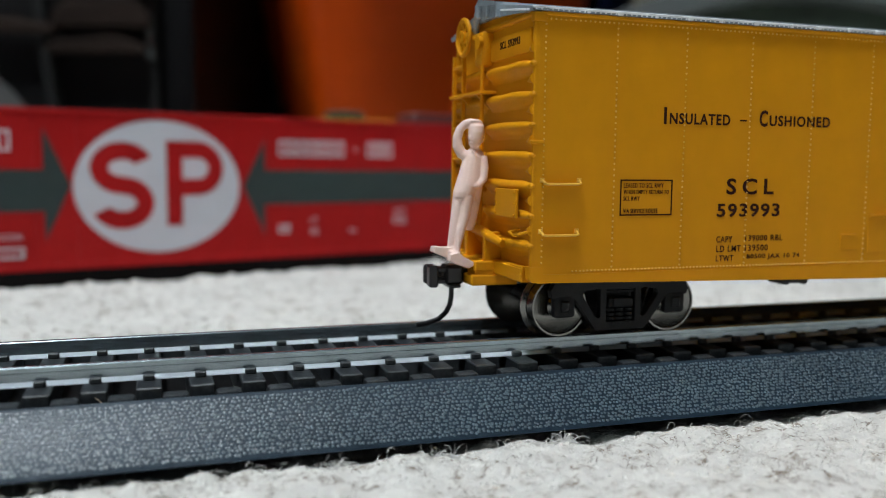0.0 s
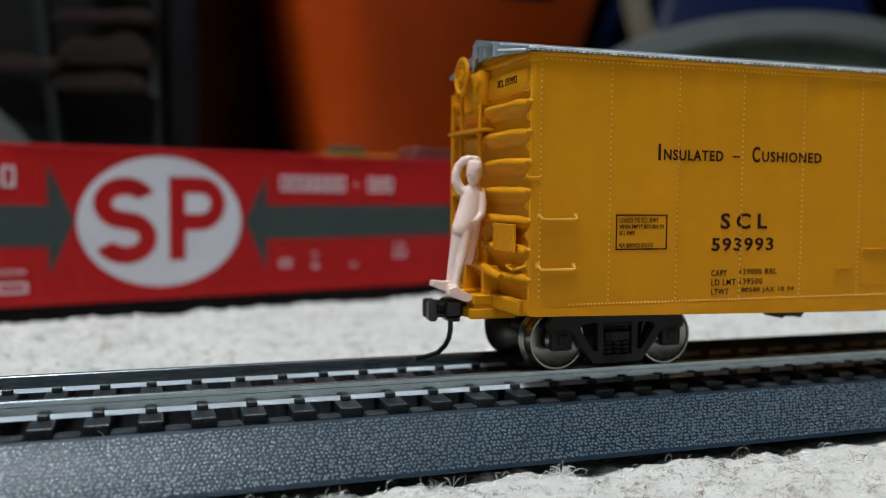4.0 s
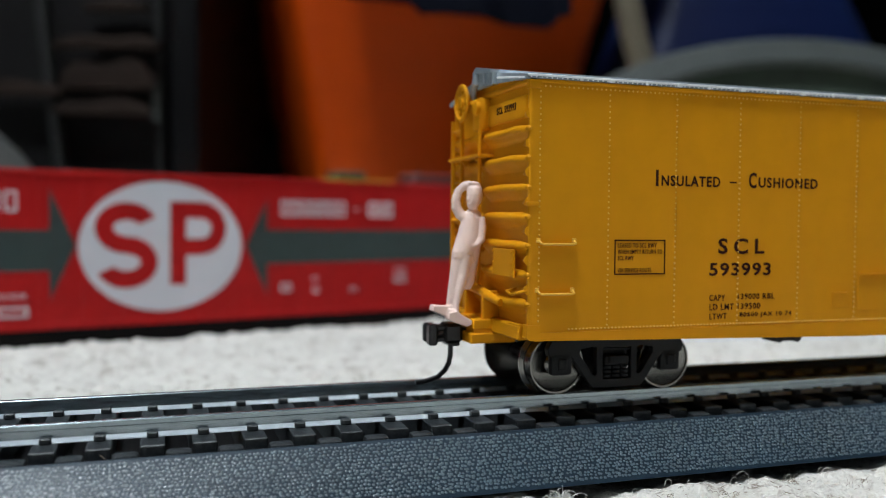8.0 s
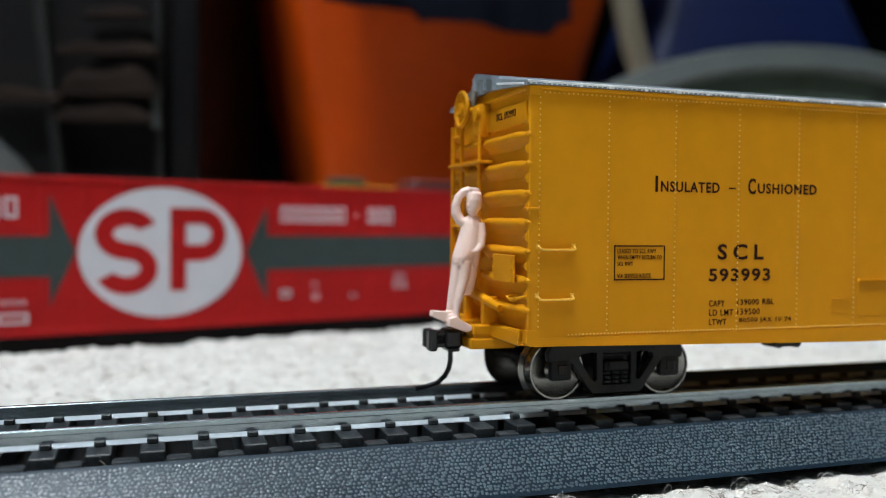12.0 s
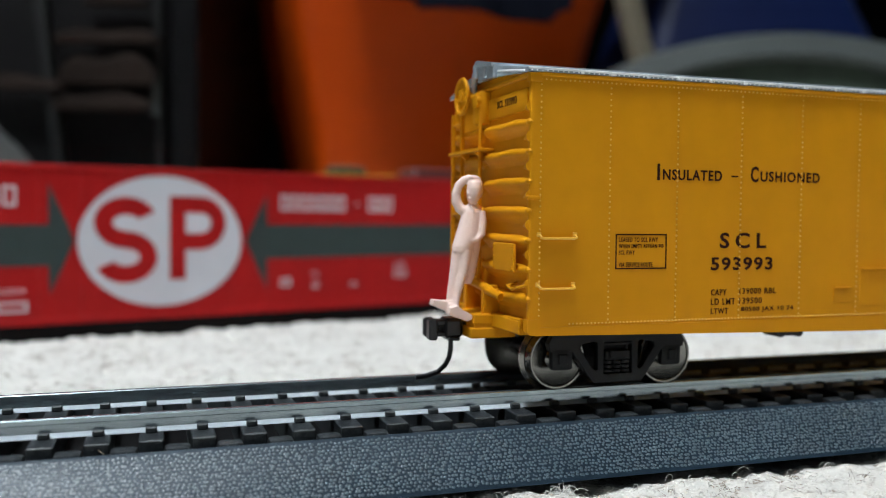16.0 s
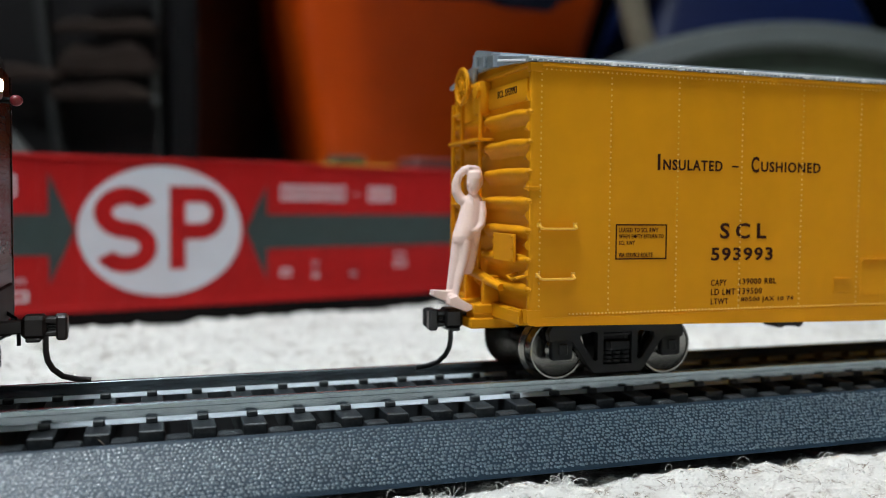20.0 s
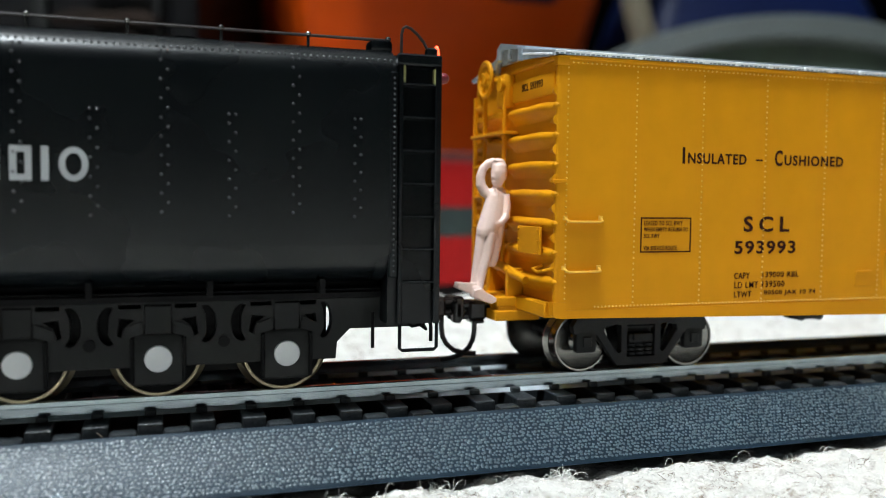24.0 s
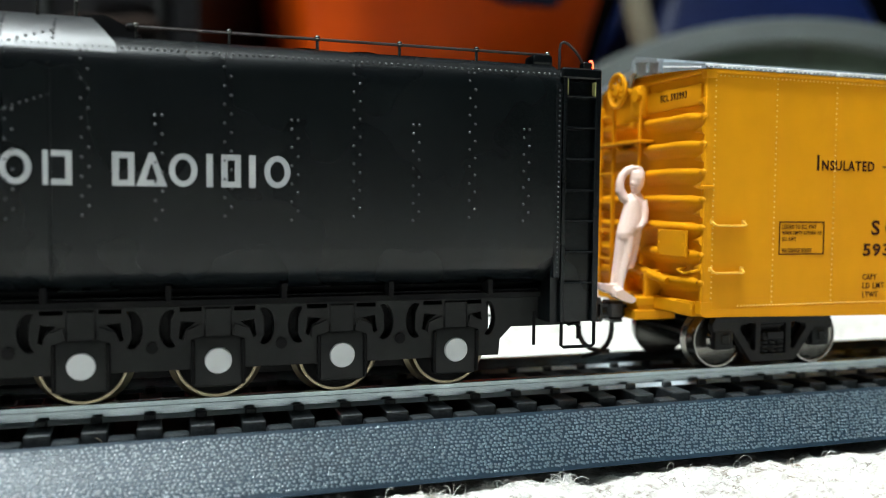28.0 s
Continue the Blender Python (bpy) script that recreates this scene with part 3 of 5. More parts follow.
def boxcar():
    c = thing("yellow_boxcar", "yellow model boxcar with silver roof and black lettering", "model boxcar", 0, 0, RAILTOP)
    # body core, stepped in behind the side sheets
    b = cuboid(bmn(), 1.2, CAR_LEN - 1.2, -16.3, 16.3, 9.6, 48.8)
    part("body", b, YELLOW, c)
    # side sheets between the rivet seams
    edges = [0.35] + COLS[1:] + [CAR_LEN - 0.35]
    shared = {}
    for s in (-1, 1):
        for x0, x1 in zip(edges, edges[1:]):
            key = (round(x1 - x0, 2), s)
            if key not in shared:
                b = cuboid(bmn(), 0.004, x1 - x0 - 0.004, -0.35, 0.35, 11.0, 48.5, 0.012)
                first = part("side_panel", b, YELLOW, c)
                shared[key] = first.data
                first.location = (x0 / 1000, s * 0.01665, 0)
            else:
                o = new("side_panel", shared[key])
                o.parent, o.location = c, (x0 / 1000, s * 0.01665, 0)
        sill = [(0.2, 10.0), (3.0, 9.75), (30, 9.2), (62, 8.55), (CAR_LEN - 62, 8.55), (CAR_LEN - 30, 9.2), (CAR_LEN - 3, 9.75), (CAR_LEN - 0.2, 10.0), (CAR_LEN - 0.2, 11.0), (0.2, 11.0)]
        b = prism(bmn(), sill, s * 16.2, s * 17.15)
        part("side_sill", b, YELLOW, c)
        b = cuboid(bmn(), 0.6, CAR_LEN - 0.6, min(s * 16.4, s * 17.2), max(s * 16.4, s * 17.2), 48.4, 48.95, 0.15)
        part("eave_rail", b, YELLOW, c)
    # rivets of the near side
    spots = []
    for x in COLS:
        spots += [(x, -17.0, 11.9 + 0.86 * k) for k in range(42)]
    top = [(1.4 + 0.78 * k, -17.0, 47.95) for k in range(int((CAR_LEN - 3) / 0.78))]
    bot = [(6.5 + 0.62 * k, -17.0, 11.42) for k in range(int((CAR_LEN - 10) / 0.62))]
    rivet_cloud("rivets", spots + top + bot, 0.18, 0.22, c, YELLOW_RIVET, "rows of tiny domed rivets")
    # corner posts
    for x in (0.0, CAR_LEN):
        for y in (-16.5, 16.5):
            b = cuboid(bmn(), x - 0.3, x + 0.95, y - 0.48, y + 0.48, 10.2, 48.7, 0.3, 3)
            part("corner_post", b, YELLOW, c)
    # ribbed end
    b = cuboid(bmn(), 0.25, 1.4, -16.3, 16.3, 11.0, 48.4)
    prism(b, [(-16.3, 48.3), (16.3, 48.3), (14, 49.1), (0, 51.6), (-14, 49.1)], 0.25, 1.6, "yz")
    end = part("end_wall", b, YELLOW, c)
    RIB = ((0, 1.25), (0.6, 1.2), (1.15, 0.95), (1.42, 0.55), (1.35, 0.1), (1.05, -0.25), (0.62, -0.55), (0.3, -0.85), (0.1, -1.3), (0, -1.8))
    for k in range(7):
        z = 14.75 + 4.4 * k
        for y0, y1 in ((-16.6, 1.3), (2.1, 16.6)):
            b = bmn()
            n = 24
            rows = []
            for i in range(n + 1):
                y = y0 + (y1 - y0) * i / n
                mid = y1 - y if y0 < -1 else y - y0
                f = math.sqrt(max(0.0, 1 - max(0.0, 1 - mid / 1.5) ** 2)) * (0.55 + 0.45 * min(1.0, (17.9 - mid) / 4.0))
                wave = 0.04 * math.sin(y * 0.75 + k * 1.7) + 0.04 * math.sin(y * 0.33 + k)
                rows.append([b.verts.new((0.32 - f * o, y, z + wave + (0.3 + 0.7 * f) * dz)) for o, dz in RIB])
            for p, q in zip(rows, rows[1:]):
                for i in range(len(RIB) - 1):
                    b.faces.new((p[i], q[i], q[i + 1], p[i + 1]))
            bmesh.ops.recalc_face_normals(b, faces=b.faces[:])
            part("end_rib", b, YELLOW, end, "", 60)
        for s in (-1, 1):
            b = bmn()
            rod(b, (0.0, s * 16.75, z + 2.75), (0.3, s * 13.2, z + 2.55), 0.85, 14, 0.05)
            part("end_rib_dart", b, YELLOW, end)
            b = ball(bmn(), (-0.2, s * 16.4, z + 0.5), 0.55, 0.8, 0.5, 10)
            part("rib_foot", b, YELLOW, end)
    # placard, brackets and grabs on the end
    b = cuboid(bmn(), -1.75, -1.25, -14.4, -6.2, 19.2, 23.45, 0.08)
    for y in (-13.9, -6.7):
        for z in (19.6, 21.3, 23.0):
            rod(b, (-1.7, y, z), (-1.95, y, z), 0.16, 6)
    part("placard_board", b, YELLOW, c)
    part("grab_iron", tube(bmn(), [(-0.2, -16.6, 17.4), (-1.9, -16.4, 17.0), (-1.9, -14.4, 16.6), (-1.9, -12.6, 17.0), (-0.2, -12.4, 17.4)], 0.24), YELLOW, c)
    part("corner_bracket", cuboid(bmn(), -0.75, 1.4, -17.3, -15.9, 30.1, 30.7, 0.14), YELLOW, c)
    part("corner_bracket", cuboid(bmn(), -0.5, 1.5, -17.25, -15.8, 47.5, 48.85, 0.2, 2), YELLOW, c, "square cap of the corner post")
    part("corner_gusset", prism(bmn(), [(-0.5, 10.3), (0.0, 9.85), (1.6, 9.8), (1.6, 12.2), (-0.5, 12.2)], -17.2, -15.6), YELLOW, c)
    b = tube(bmn(), [(-0.9, -15.6, 12.0), (-1.0, -15.7, 10.9), (-1.0, -11.4, 10.9), (-0.9, -11.3, 12.0)], 0.22, 8)
    tube(b, [(-0.9, -15.7, 12.0), (-0.9, -11.2, 12.0)], 0.22, 8)
    part("corner_stirrup", b, YELLOW, c)
    b = cuboid(bmn(), -0.25, 0.4, -15.3, 1.0, 43.4, 46.9, 0.3, 2)
    part("number_panel", b, YELLOW, end)
    part("top_cord", cuboid(bmn(), -0.45, 0.5, -16.0, 16.0, 48.3, 49.1, 0.2), YELLOW, end)
    part("brake_pipe", tube(bmn(), [(-1.6, 7.0, 16.9), (-1.8, 0, 16.4), (-1.8, -5, 15.6), (-1.4, -9.0, 14.9)], [0.9, 0.85, 0.8, 0.6], 12), YELLOW, c)
    for y in (-3.8, 4.6):
        part("end_strut", cuboid(bmn(), -2.6, 0.3, y - 0.5, y + 0.5, 11.6, 16.4, 0.15), YELLOW, c)
    part("roller_bracket", ball(bmn(), (-1.4, 6.6, 16.4), 1.2, 1.6, 1.5), YELLOW, c)
    # ladder on the far half of the end
    for y in (9.9, 14.6):
        part("ladder_rail", cuboid(bmn(), -1.7, -1.0, y - 0.25, y + 0.25, 12.5, 45.8, 0.08), YELLOW, c)
    for k in range(6):
        part("ladder_rung", rod(bmn(), (-1.4, 9.9, 17.3 + 5.3 * k), (-1.4, 14.9, 17.3 + 5.3 * k), 0.24, 8), YELLOW, c)
    # hand brake: gear housing, wheel, chain rod, step
    part("brake_housing", cuboid(bmn(), -1.9, 0.4, 0.2, 3.6, 42.8, 48.4, 0.6, 2), YELLOW, c)
    part("brake_gear", rod(bmn(), (-2.3, 1.2, 46.6), (-1.6, 1.2, 46.6), 1.1, 18), YELLOW, c)
    part("brake_rod", rod(bmn(), (-1.6, 0.4, 16), (-1.6, 0.4, 43), 0.35, 8), YELLOW, c)
    b = bmn()
    ring = [(-2.5, 7.0 + 2.9 * math.cos(a), 48.1 + 2.9 * math.sin(a)) for a in (2 * math.pi * k / 32 for k in range(33))]
    tube(b, ring, 0.38, 8)
    bw = part("brake_wheel", b, YELLOW, c, "slotted round hand brake wheel")
    disc = [[(2.85 * math.cos(a), 2.85 * math.sin(a)) for a in (2 * math.pi * k / 40 for k in range(40))]]
    for k in range(8):
        a = k * math.pi / 4 + 0.2
        disc.append([(q * math.cos(a + w), q * math.sin(a + w)) for q, w in ((1.35, -0.2), (1.35, 0.2), (2.2, 0.22), (2.2, -0.22))])
    plate("wheel_disc", disc, 0.35, Matrix.Translation((-2.35, 7.0, 48.1)) @ Matrix.Rotation(radians(90), 4, "Z") @ UPRIGHT, YELLOW, bw)
    part("hub", rod(bmn(), (-1.9, 7.0, 48.1), (-2.8, 7.0, 48.1), 0.85, 12), YELLOW, bw)
    part("brake_shaft", rod(bmn(), (-2.0, 7.0, 48.1), (-1.4, 2.4, 47.4), 0.5, 10), YELLOW, bw)
    b = cuboid(bmn(), -2.7, 0.2, -1.6, 13.6, 38.3, 38.8, 0.1)
    part("brake_step", b, YELLOW, c)
    for y in (1.0, 8.0):
        part("step_bracket", prism(bmn(), [(-2.4, 38.4), (0, 38.4), (0, 36.0)], y, y + 0.5), YELLOW, c)
    part("bell_crank", cuboid(bmn(), -2.4, 0.2, 1.8, 4.8, 22.5, 27.5, 0.5, 2), YELLOW, c)
    # end sill and coupler pocket
    b = cuboid(bmn(), -1.2, 1.5, -15.5, 15.5, 9.7, 12.0, 0.25)
    part("end_sill", b, YELLOW, c)
    b = cuboid(bmn(), -4.4, 3.0, -4.9, 4.9, 10.2, 11.8, 0.2)
    cuboid(b, -4.9, 3.0, -5.0, 5.0, 7.9, 9.6, 0.2)
    cuboid(b, -4.2, 3.0, -4.7, 4.7, 9.5, 10.3)
    part("coupler_pocket", b, YELLOW, c)
    coupler(c, -3.4, -1, 9.2, 3.2)
    # two side grabs at the corner and the door hardware
    bracket_grab(c, 1.2, 7.2, 24.35)
    bracket_grab(c, 1.1, 7.0, 16.85)
    part("tack_board", cuboid(bmn(), 55.9, 59.3, -17.1, -16.9, 13.6, 16.0, 0.05), YELLOW, c)
    part("tack_ledge", cuboid(bmn(), 55.9, 59.3, -17.4, -16.9, 16.0, 16.2, 0.05), YELLOW, c)
    part("door_latch", cuboid(bmn(), 61.5, 61.9, -17.3, -16.9, 18.8, 19.4, 0.1), YELLOW, c)
    part("door_rail", cuboid(bmn(), 61.6, 95.0, -17.55, -16.9, 19.1, 19.4, 0.08), YELLOW, c)
    part("door_lower_board", cuboid(bmn(), 61.6, 95.0, -17.08, -16.9, 13.0, 18.9, 0.04), YELLOW, c)
    # underframe
    part("centre_sill", cuboid(bmn(), 4, CAR_LEN - 4, -3.2, 3.2, 7.6, 10.2, 0.2), BLACK_PLASTIC, c)
    b = cuboid(bmn(), 50.8, 56.8, -9.5, -5.5, 6.9, 9.5, 0.5)
    rod(b, (51.8, -9.5, 7.6), (51.8, -5.5, 7.6), 0.9, 10)
    rod(b, (55.6, -9.5, 7.6), (55.6, -5.5, 7.6), 0.9, 10)
    part("valve_box", b, BLACK_PLASTIC, c)
    # roof
    sec = [(-17.5, 48.95), (-17.5, 49.4), (-5.0, 51.7), (-4.6, 52.25), (4.6, 52.25), (5.0, 51.7), (17.5, 49.4), (17.5, 48.95), (14, 49.0), (0, 51.4), (-14, 49.0)]
    b = prism(bmn(), sec, -0.9, CAR_LEN + 0.9, "yz")
    part("roof", b, SILVER, c, "silver ribbed metal roof", 20)
    shared_rib = None
    for k in range(15):
        x = COLS[1] - 11.92 + 11.92 * k
        if shared_rib is None:
            b = prism(bmn(), [(-17.6, 48.9), (-17.6, 49.48), (-5.0, 51.8), (5.0, 51.8), (17.6, 49.48), (17.6, 48.9)], -0.4, 0.4, "yz")
            o = part("roof_rib", b, SILVER, c)
            shared_rib = o.data
        else:
            o = new("roof_rib", shared_rib)
            o.parent = c
        o.location = (x / 1000, 0, 0)
    for k, x in enumerate(COLS[1:]):
        for dx, w in ((0.0, 0.5), (-5.2 - (k % 3) * 0.6, 0.28)):
            part("roof_clip", cuboid(bmn(), x + dx - w, x + dx + w, -17.8, -17.3, 48.95, 49.55, 0.12), SILVER_EDGE, c)
    rivet_cloud("roof_rivets", [(-0.4 + 0.85 * k, -17.5, 49.12) for k in range(200)], 0.15, 0.15, c, SILVER_EDGE)
    for s in (-1, 1):
        part("roof_lip", rod(bmn(), (-0.95, s * 17.45, 49.42), (CAR_LEN + 0.95, s * 17.45, 49.42), 0.2, 10), SILVER_EDGE, c, "bright pale roof lip")
    cap = [(-17.5, 48.8), (-17.5, 49.45), (-5, 51.6), (5, 51.6), (17.5, 49.45), (17.5, 48.8), (4, 49.9), (-4, 49.9)]
    part("roof_end_cap", prism(bmn(), cap, -1.1, -0.7, "yz"), SILVER, c)
    b = bmn()
    for k in range(20):
        y = -16.4 + 0.55 * k
        ball(b, (-1.1, y, 49.15 + 0.08 * k), 0.16, 0.19, 0.2, 6)
    part("roof_end_rivets", b, SILVER_EDGE, c)
    b = prism(bmn(), [(-4.8, 49.8), (-4.8, 51.4), (1.0, 52.9), (1.9, 52.3), (2.0, 50.4), (0.6, 50.0)], -1.5, -0.6, "yz")
    prism(b, [(-5.4, 51.5), (-5.4, 52.1), (1.3, 53.4), (2.2, 53.0), (2.2, 52.4)], -2.1, -0.6, "yz")
    cuboid(b, -1.8, -0.7, -5.5, -4.8, 49.7, 51.9, 0.12)
    cuboid(b, -2.0, -0.7, -2.0, -1.4, 50.2, 52.2, 0.12)
    cuboid(b, -2.2, -0.7, 1.6, 2.9, 50.4, 53.0, 0.3)
    rod(b, (-1.8, 2.6, 51.4), (-1.2, 4.6, 48.6), 0.5, 8)
    part("running_board_bracket", b, SILVER, c, "silver roof-end bracket")
    # lettering of the near side
    y = -17.02
    for word, x0, x1, z0, z1 in (("I", 21.3, 21.75, 33.45, 36.0), ("NSULATED", 22.3, 33.2, 33.5, 35.2), ("-", 35.0, 36.3, 34.2, 34.45),
                                 ("C", 38.7, 40.2, 33.45, 36.05), ("USHIONED", 40.6, 52.5, 33.6, 35.3), ("SCL", 33.05, 42.0, 22.75, 25.3), ("593993", 31.45, 43.35, 19.2, 21.35),
                                 ("CAPY", 31.55, 34.5, 15.2, 16.2), ("139000 RBL", 37.0, 44.2, 15.35, 16.3), ("LD LMT", 31.6, 36.2, 13.7, 14.7), ("139500", 37.0, 41.4, 13.75, 14.75),
                                 ("LTWT", 31.62, 34.9, 12.2, 13.15), ("80500 JAX 10 74", 37.4, 47.7, 12.3, 13.25),
                                 ("LEASED TO SCL RWY", 14.75, 21.6, 23.8, 24.5), ("WHEN EMPTY RETURN TO", 14.75, 22.6, 22.85, 23.5), ("SCL RWY", 14.75, 17.5, 21.85, 22.5), ("VIA SERVICE ROUTE", 14.75, 20.7, 19.95, 20.65)):
        lettering("lettering", word, x0, x1, z0, z1, y, BLACK_INK, c, "black stencilled lettering", bold=0.022 if z1 - z0 > 1.5 else 0.006, gap=1.5 if word == "SCL" else 1.15)
    plate("lettering_frame", [[(14.15, 19.6), (23.2, 19.6), (23.2, 25.05), (14.15, 25.05)], [(14.35, 19.8), (23.0, 19.8), (23.0, 24.85), (14.35, 24.85)]], 0.06, Matrix.Translation((0, y - 0.03, 0)) @ UPRIGHT, BLACK_INK, c, "thin black frame line")
    lettering("lettering", "SCL 593993", 3.8, 11.6, 44.9, 46.1, -0.26, BLACK_INK, c, "small black lettering on the end", Matrix.Rotation(radians(-90), 4, "Z"))
    wheels = truck(c, 8.0) + truck(c, CAR_LEN - 27.8)
    return c, wheels


def coupler(parent, x, direction, z, pin, material=None):
    """A knuckle coupler with its curved trip pin, pointing to direction along x."""
    material = material or BLACK_PLASTIC
    d = direction
    b = bmn()

    def bx(a0, a1, y0, y1, z0, z1, bev=0.15):
        cuboid(b, min(x + d * a0, x + d * a1), max(x + d * a0, x + d * a1), y0, y1, z0, z1, bev)
    bx(-1.5, 3.2, -1.0, 1.0, z - 0.9, z + 0.9, 0.2)
    bx(1.6, 4.9, -1.9, 1.7, z - 1.6, z + 1.7, 0.55)
    bx(2.2, 4.2, -2.1, 1.5, z - 2.0, z - 1.4, 0.2)
    bx(4.6, 6.6, -1.5, -0.3, z + 0.5, z + 1.4, 0.2)
    bx(4.6, 6.6, -1.5, -0.3, z - 1.3, z - 0.5, 0.2)
    bx(6.2, 7.7, -2.6, -0.7, z - 1.75, z + 1.75, 0.3)
    head = part("coupler", b, material, parent, "black knuckle coupler")
    b = bmn()
    bx(5.6, 7.5, 0.9, 2.2, z - 1.6, z + 1.6, 0.35)
    bx(3.9, 6.0, 0.5, 1.9, z - 1.3, z + 1.3, 0.3)
    part("knuckle", b, material, head)
    for dz in (-0.15, 0.25):
        part("knuckle_pin", rod(bmn(), (x + d * 4.8, -1.1, z + dz), (x + d * 6.3, -1.1, z + dz), 0.16, 8), STEEL, head, "bright steel spring wire")
    drop = z - 1.2
    pts = [(x + d * pin, 0, drop), (x + d * pin, 0, drop - 2.4), (x + d * (pin + 0.25), 0, drop - 3.8), (x + d * (pin + 0.9), 0, drop - 5.0), (x + d * (pin + 2.2), 0, drop - 6.1), (x + d * (pin + 4.2), 0, drop - 6.65), (x + d * (pin + 6.0), 0, drop - 6.8)]
    part("trip_pin", tube(bmn(), pts, 0.42, 10), material, head, "curved black trip pin")


BOXCAR, BOXCAR_WHEELS = boxcar()


# ---- the pink figurine on the coupler ----
def figurine():
    b = bmn()

    def loft(rows, n=18):
        """Closed skin over level ellipses: x, y, z, half width in x, half depth in y."""
        rings = [[b.verts.new((x + rx * math.cos(a), y + ry * math.sin(a), z)) for a in (2 * math.pi * k / n for k in range(n))] for x, y, z, rx, ry in rows]
        for p, q in zip(rings, rings[1:]):
            for k in range(n):
                b.faces.new((p[k], p[(k + 1) % n], q[(k + 1) % n], q[k]))
        b.faces.new(rings[0][::-1])
        b.faces.new(rings[-1])

    # two flat wedge feet
    prism(b, [(-10.7, 2.3), (-10.5, 3.2), (-8.4, 3.0), (-7.2, 3.0), (-6.9, 2.0), (-8.4, 1.3)], -3.0, -0.9)
    prism(b, [(-8.4, 0.9), (-8.2, 2.0), (-6.9, 2.3), (-6.0, 1.6), (-4.4, 0.75), (-4.3, 0.1), (-5.2, -0.3), (-7.0, 0.3)], -4.3, -2.2)
    cuboid(b, -8.2, -6.5, -3.6, -1.0, 1.2, 2.6, 0.2)
    # legs, slightly apart
    loft([(-7.5, -2.1, 2.2, 0.75, 0.8), (-7.45, -2.1, 3.4, 0.62, 0.7), (-7.1, -2.1, 5.2, 0.78, 0.85), (-6.6, -2.1, 8.0, 0.95, 0.95), (-6.1, -2.1, 11.2, 1.1, 1.1)])
    loft([(-6.9, -3.1, 1.9, 0.6, 0.7), (-6.7, -3.05, 3.2, 0.5, 0.6), (-6.3, -3.0, 5.2, 0.72, 0.75), (-5.5, -2.9, 8.0, 0.88, 0.85), (-5.1, -2.8, 11.2, 1.1, 1.05)])
    # coat body with a full rounded hem
    loft([(-5.75, -2.3, 10.5, 0.8, 0.9), (-5.75, -2.3, 10.9, 1.5, 1.4), (-5.4, -2.3, 11.8, 1.85, 1.6), (-4.75, -2.2, 13.0, 2.1, 1.7), (-4.3, -2.1, 14.4, 2.05, 1.6),
          (-4.0, -2.0, 16.0, 1.85, 1.5), (-3.75, -1.95, 17.3, 1.75, 1.4), (-3.65, -1.9, 18.1, 1.45, 1.15), (-3.6, -1.9, 18.8, 0.7, 0.7)], 22)
    # coat tail falling straight to the calf
    loft([(-4.5, -1.9, 5.6, 0.7, 0.5), (-4.25, -1.9, 6.6, 0.95, 0.75), (-3.85, -1.9, 9.0, 1.05, 0.95), (-3.5, -1.95, 11.5, 1.1, 1.1), (-3.2, -2.0, 14.0, 1.1, 1.2), (-3.0, -2.0, 16.5, 1.05, 1.2), (-3.05, -1.95, 17.8, 0.8, 1.0)])
    tube(b, [(-3.9, -2.9, 10.2), (-4.6, -3.2, 12.6), (-4.9, -3.35, 13.4)], [0.28, 0.34, 0.2], 8)
    # arm hanging along the coat, its cuff in the pocket
    tube(b, [(-2.5, -2.5, 17.4), (-2.35, -2.9, 15.6), (-2.6, -3.2, 13.8), (-3.5, -3.45, 12.9), (-4.4, -3.5, 12.7)], [0.8, 0.78, 0.72, 0.6, 0.45], 12)
    # arm raised in a loop to the crown
    tube(b, [(-4.9, -1.8, 17.4), (-5.7, -1.5, 17.9), (-6.3, -1.4, 19.0), (-6.4, -1.4, 20.3), (-6.0, -1.5, 21.6), (-5.2, -1.7, 22.5), (-4.1, -2.0, 22.9)], [0.95, 0.9, 0.85, 0.76, 0.72, 0.68, 0.65], 12)
    ball(b, (-3.6, -2.4, 22.9), 1.1, 0.9, 0.42, rot=Matrix.Rotation(radians(8), 4, "Y"))
    # neck, head, hair and face
    loft([(-3.6, -1.95, 18.2, 0.8, 0.8), (-3.55, -1.95, 19.2, 0.72, 0.75)])
    loft([(-3.8, -2.4, 18.75, 0.5, 0.5), (-3.8, -2.45, 19.2, 0.95, 0.9), (-3.7, -2.5, 20.1, 1.2, 1.2), (-3.6, -2.5, 21.2, 1.3, 1.3), (-3.5, -2.4, 22.2, 1.22, 1.2), (-3.45, -2.3, 22.8, 0.8, 0.8)])
    ball(b, (-2.75, -1.75, 21.0), 0.85, 1.15, 1.6, 14)
    ball(b, (-4.8, -2.9, 20.3), 0.28, 0.3, 0.42, 10)
    ball(b, (-4.6, -2.9, 19.55), 0.34, 0.4, 0.22, 10)
    tube(b, [(-4.4, -2.95, 18.4), (-4.1, -3.2, 17.8), (-4.0, -3.35, 16.6)], [0.2, 0.22, 0.15], 8)
    ob = part("figurine", b, PINK, None, "pale pink plastic figurine standing on the boxcar coupler", 60)
    melt = ob.modifiers.new("melt", "REMESH")
    melt.mode, melt.voxel_size, melt.use_smooth_shade = "VOXEL", 0.00013, True
    soft = ob.modifiers.new("soften", "SMOOTH")
    soft.factor, soft.iterations = 0.5, 2
    ob.location = (0, 0, (RAILTOP + 10.9) / 1000)
    return tagged(ob, category="figurine")


FIGURINE = figurine()


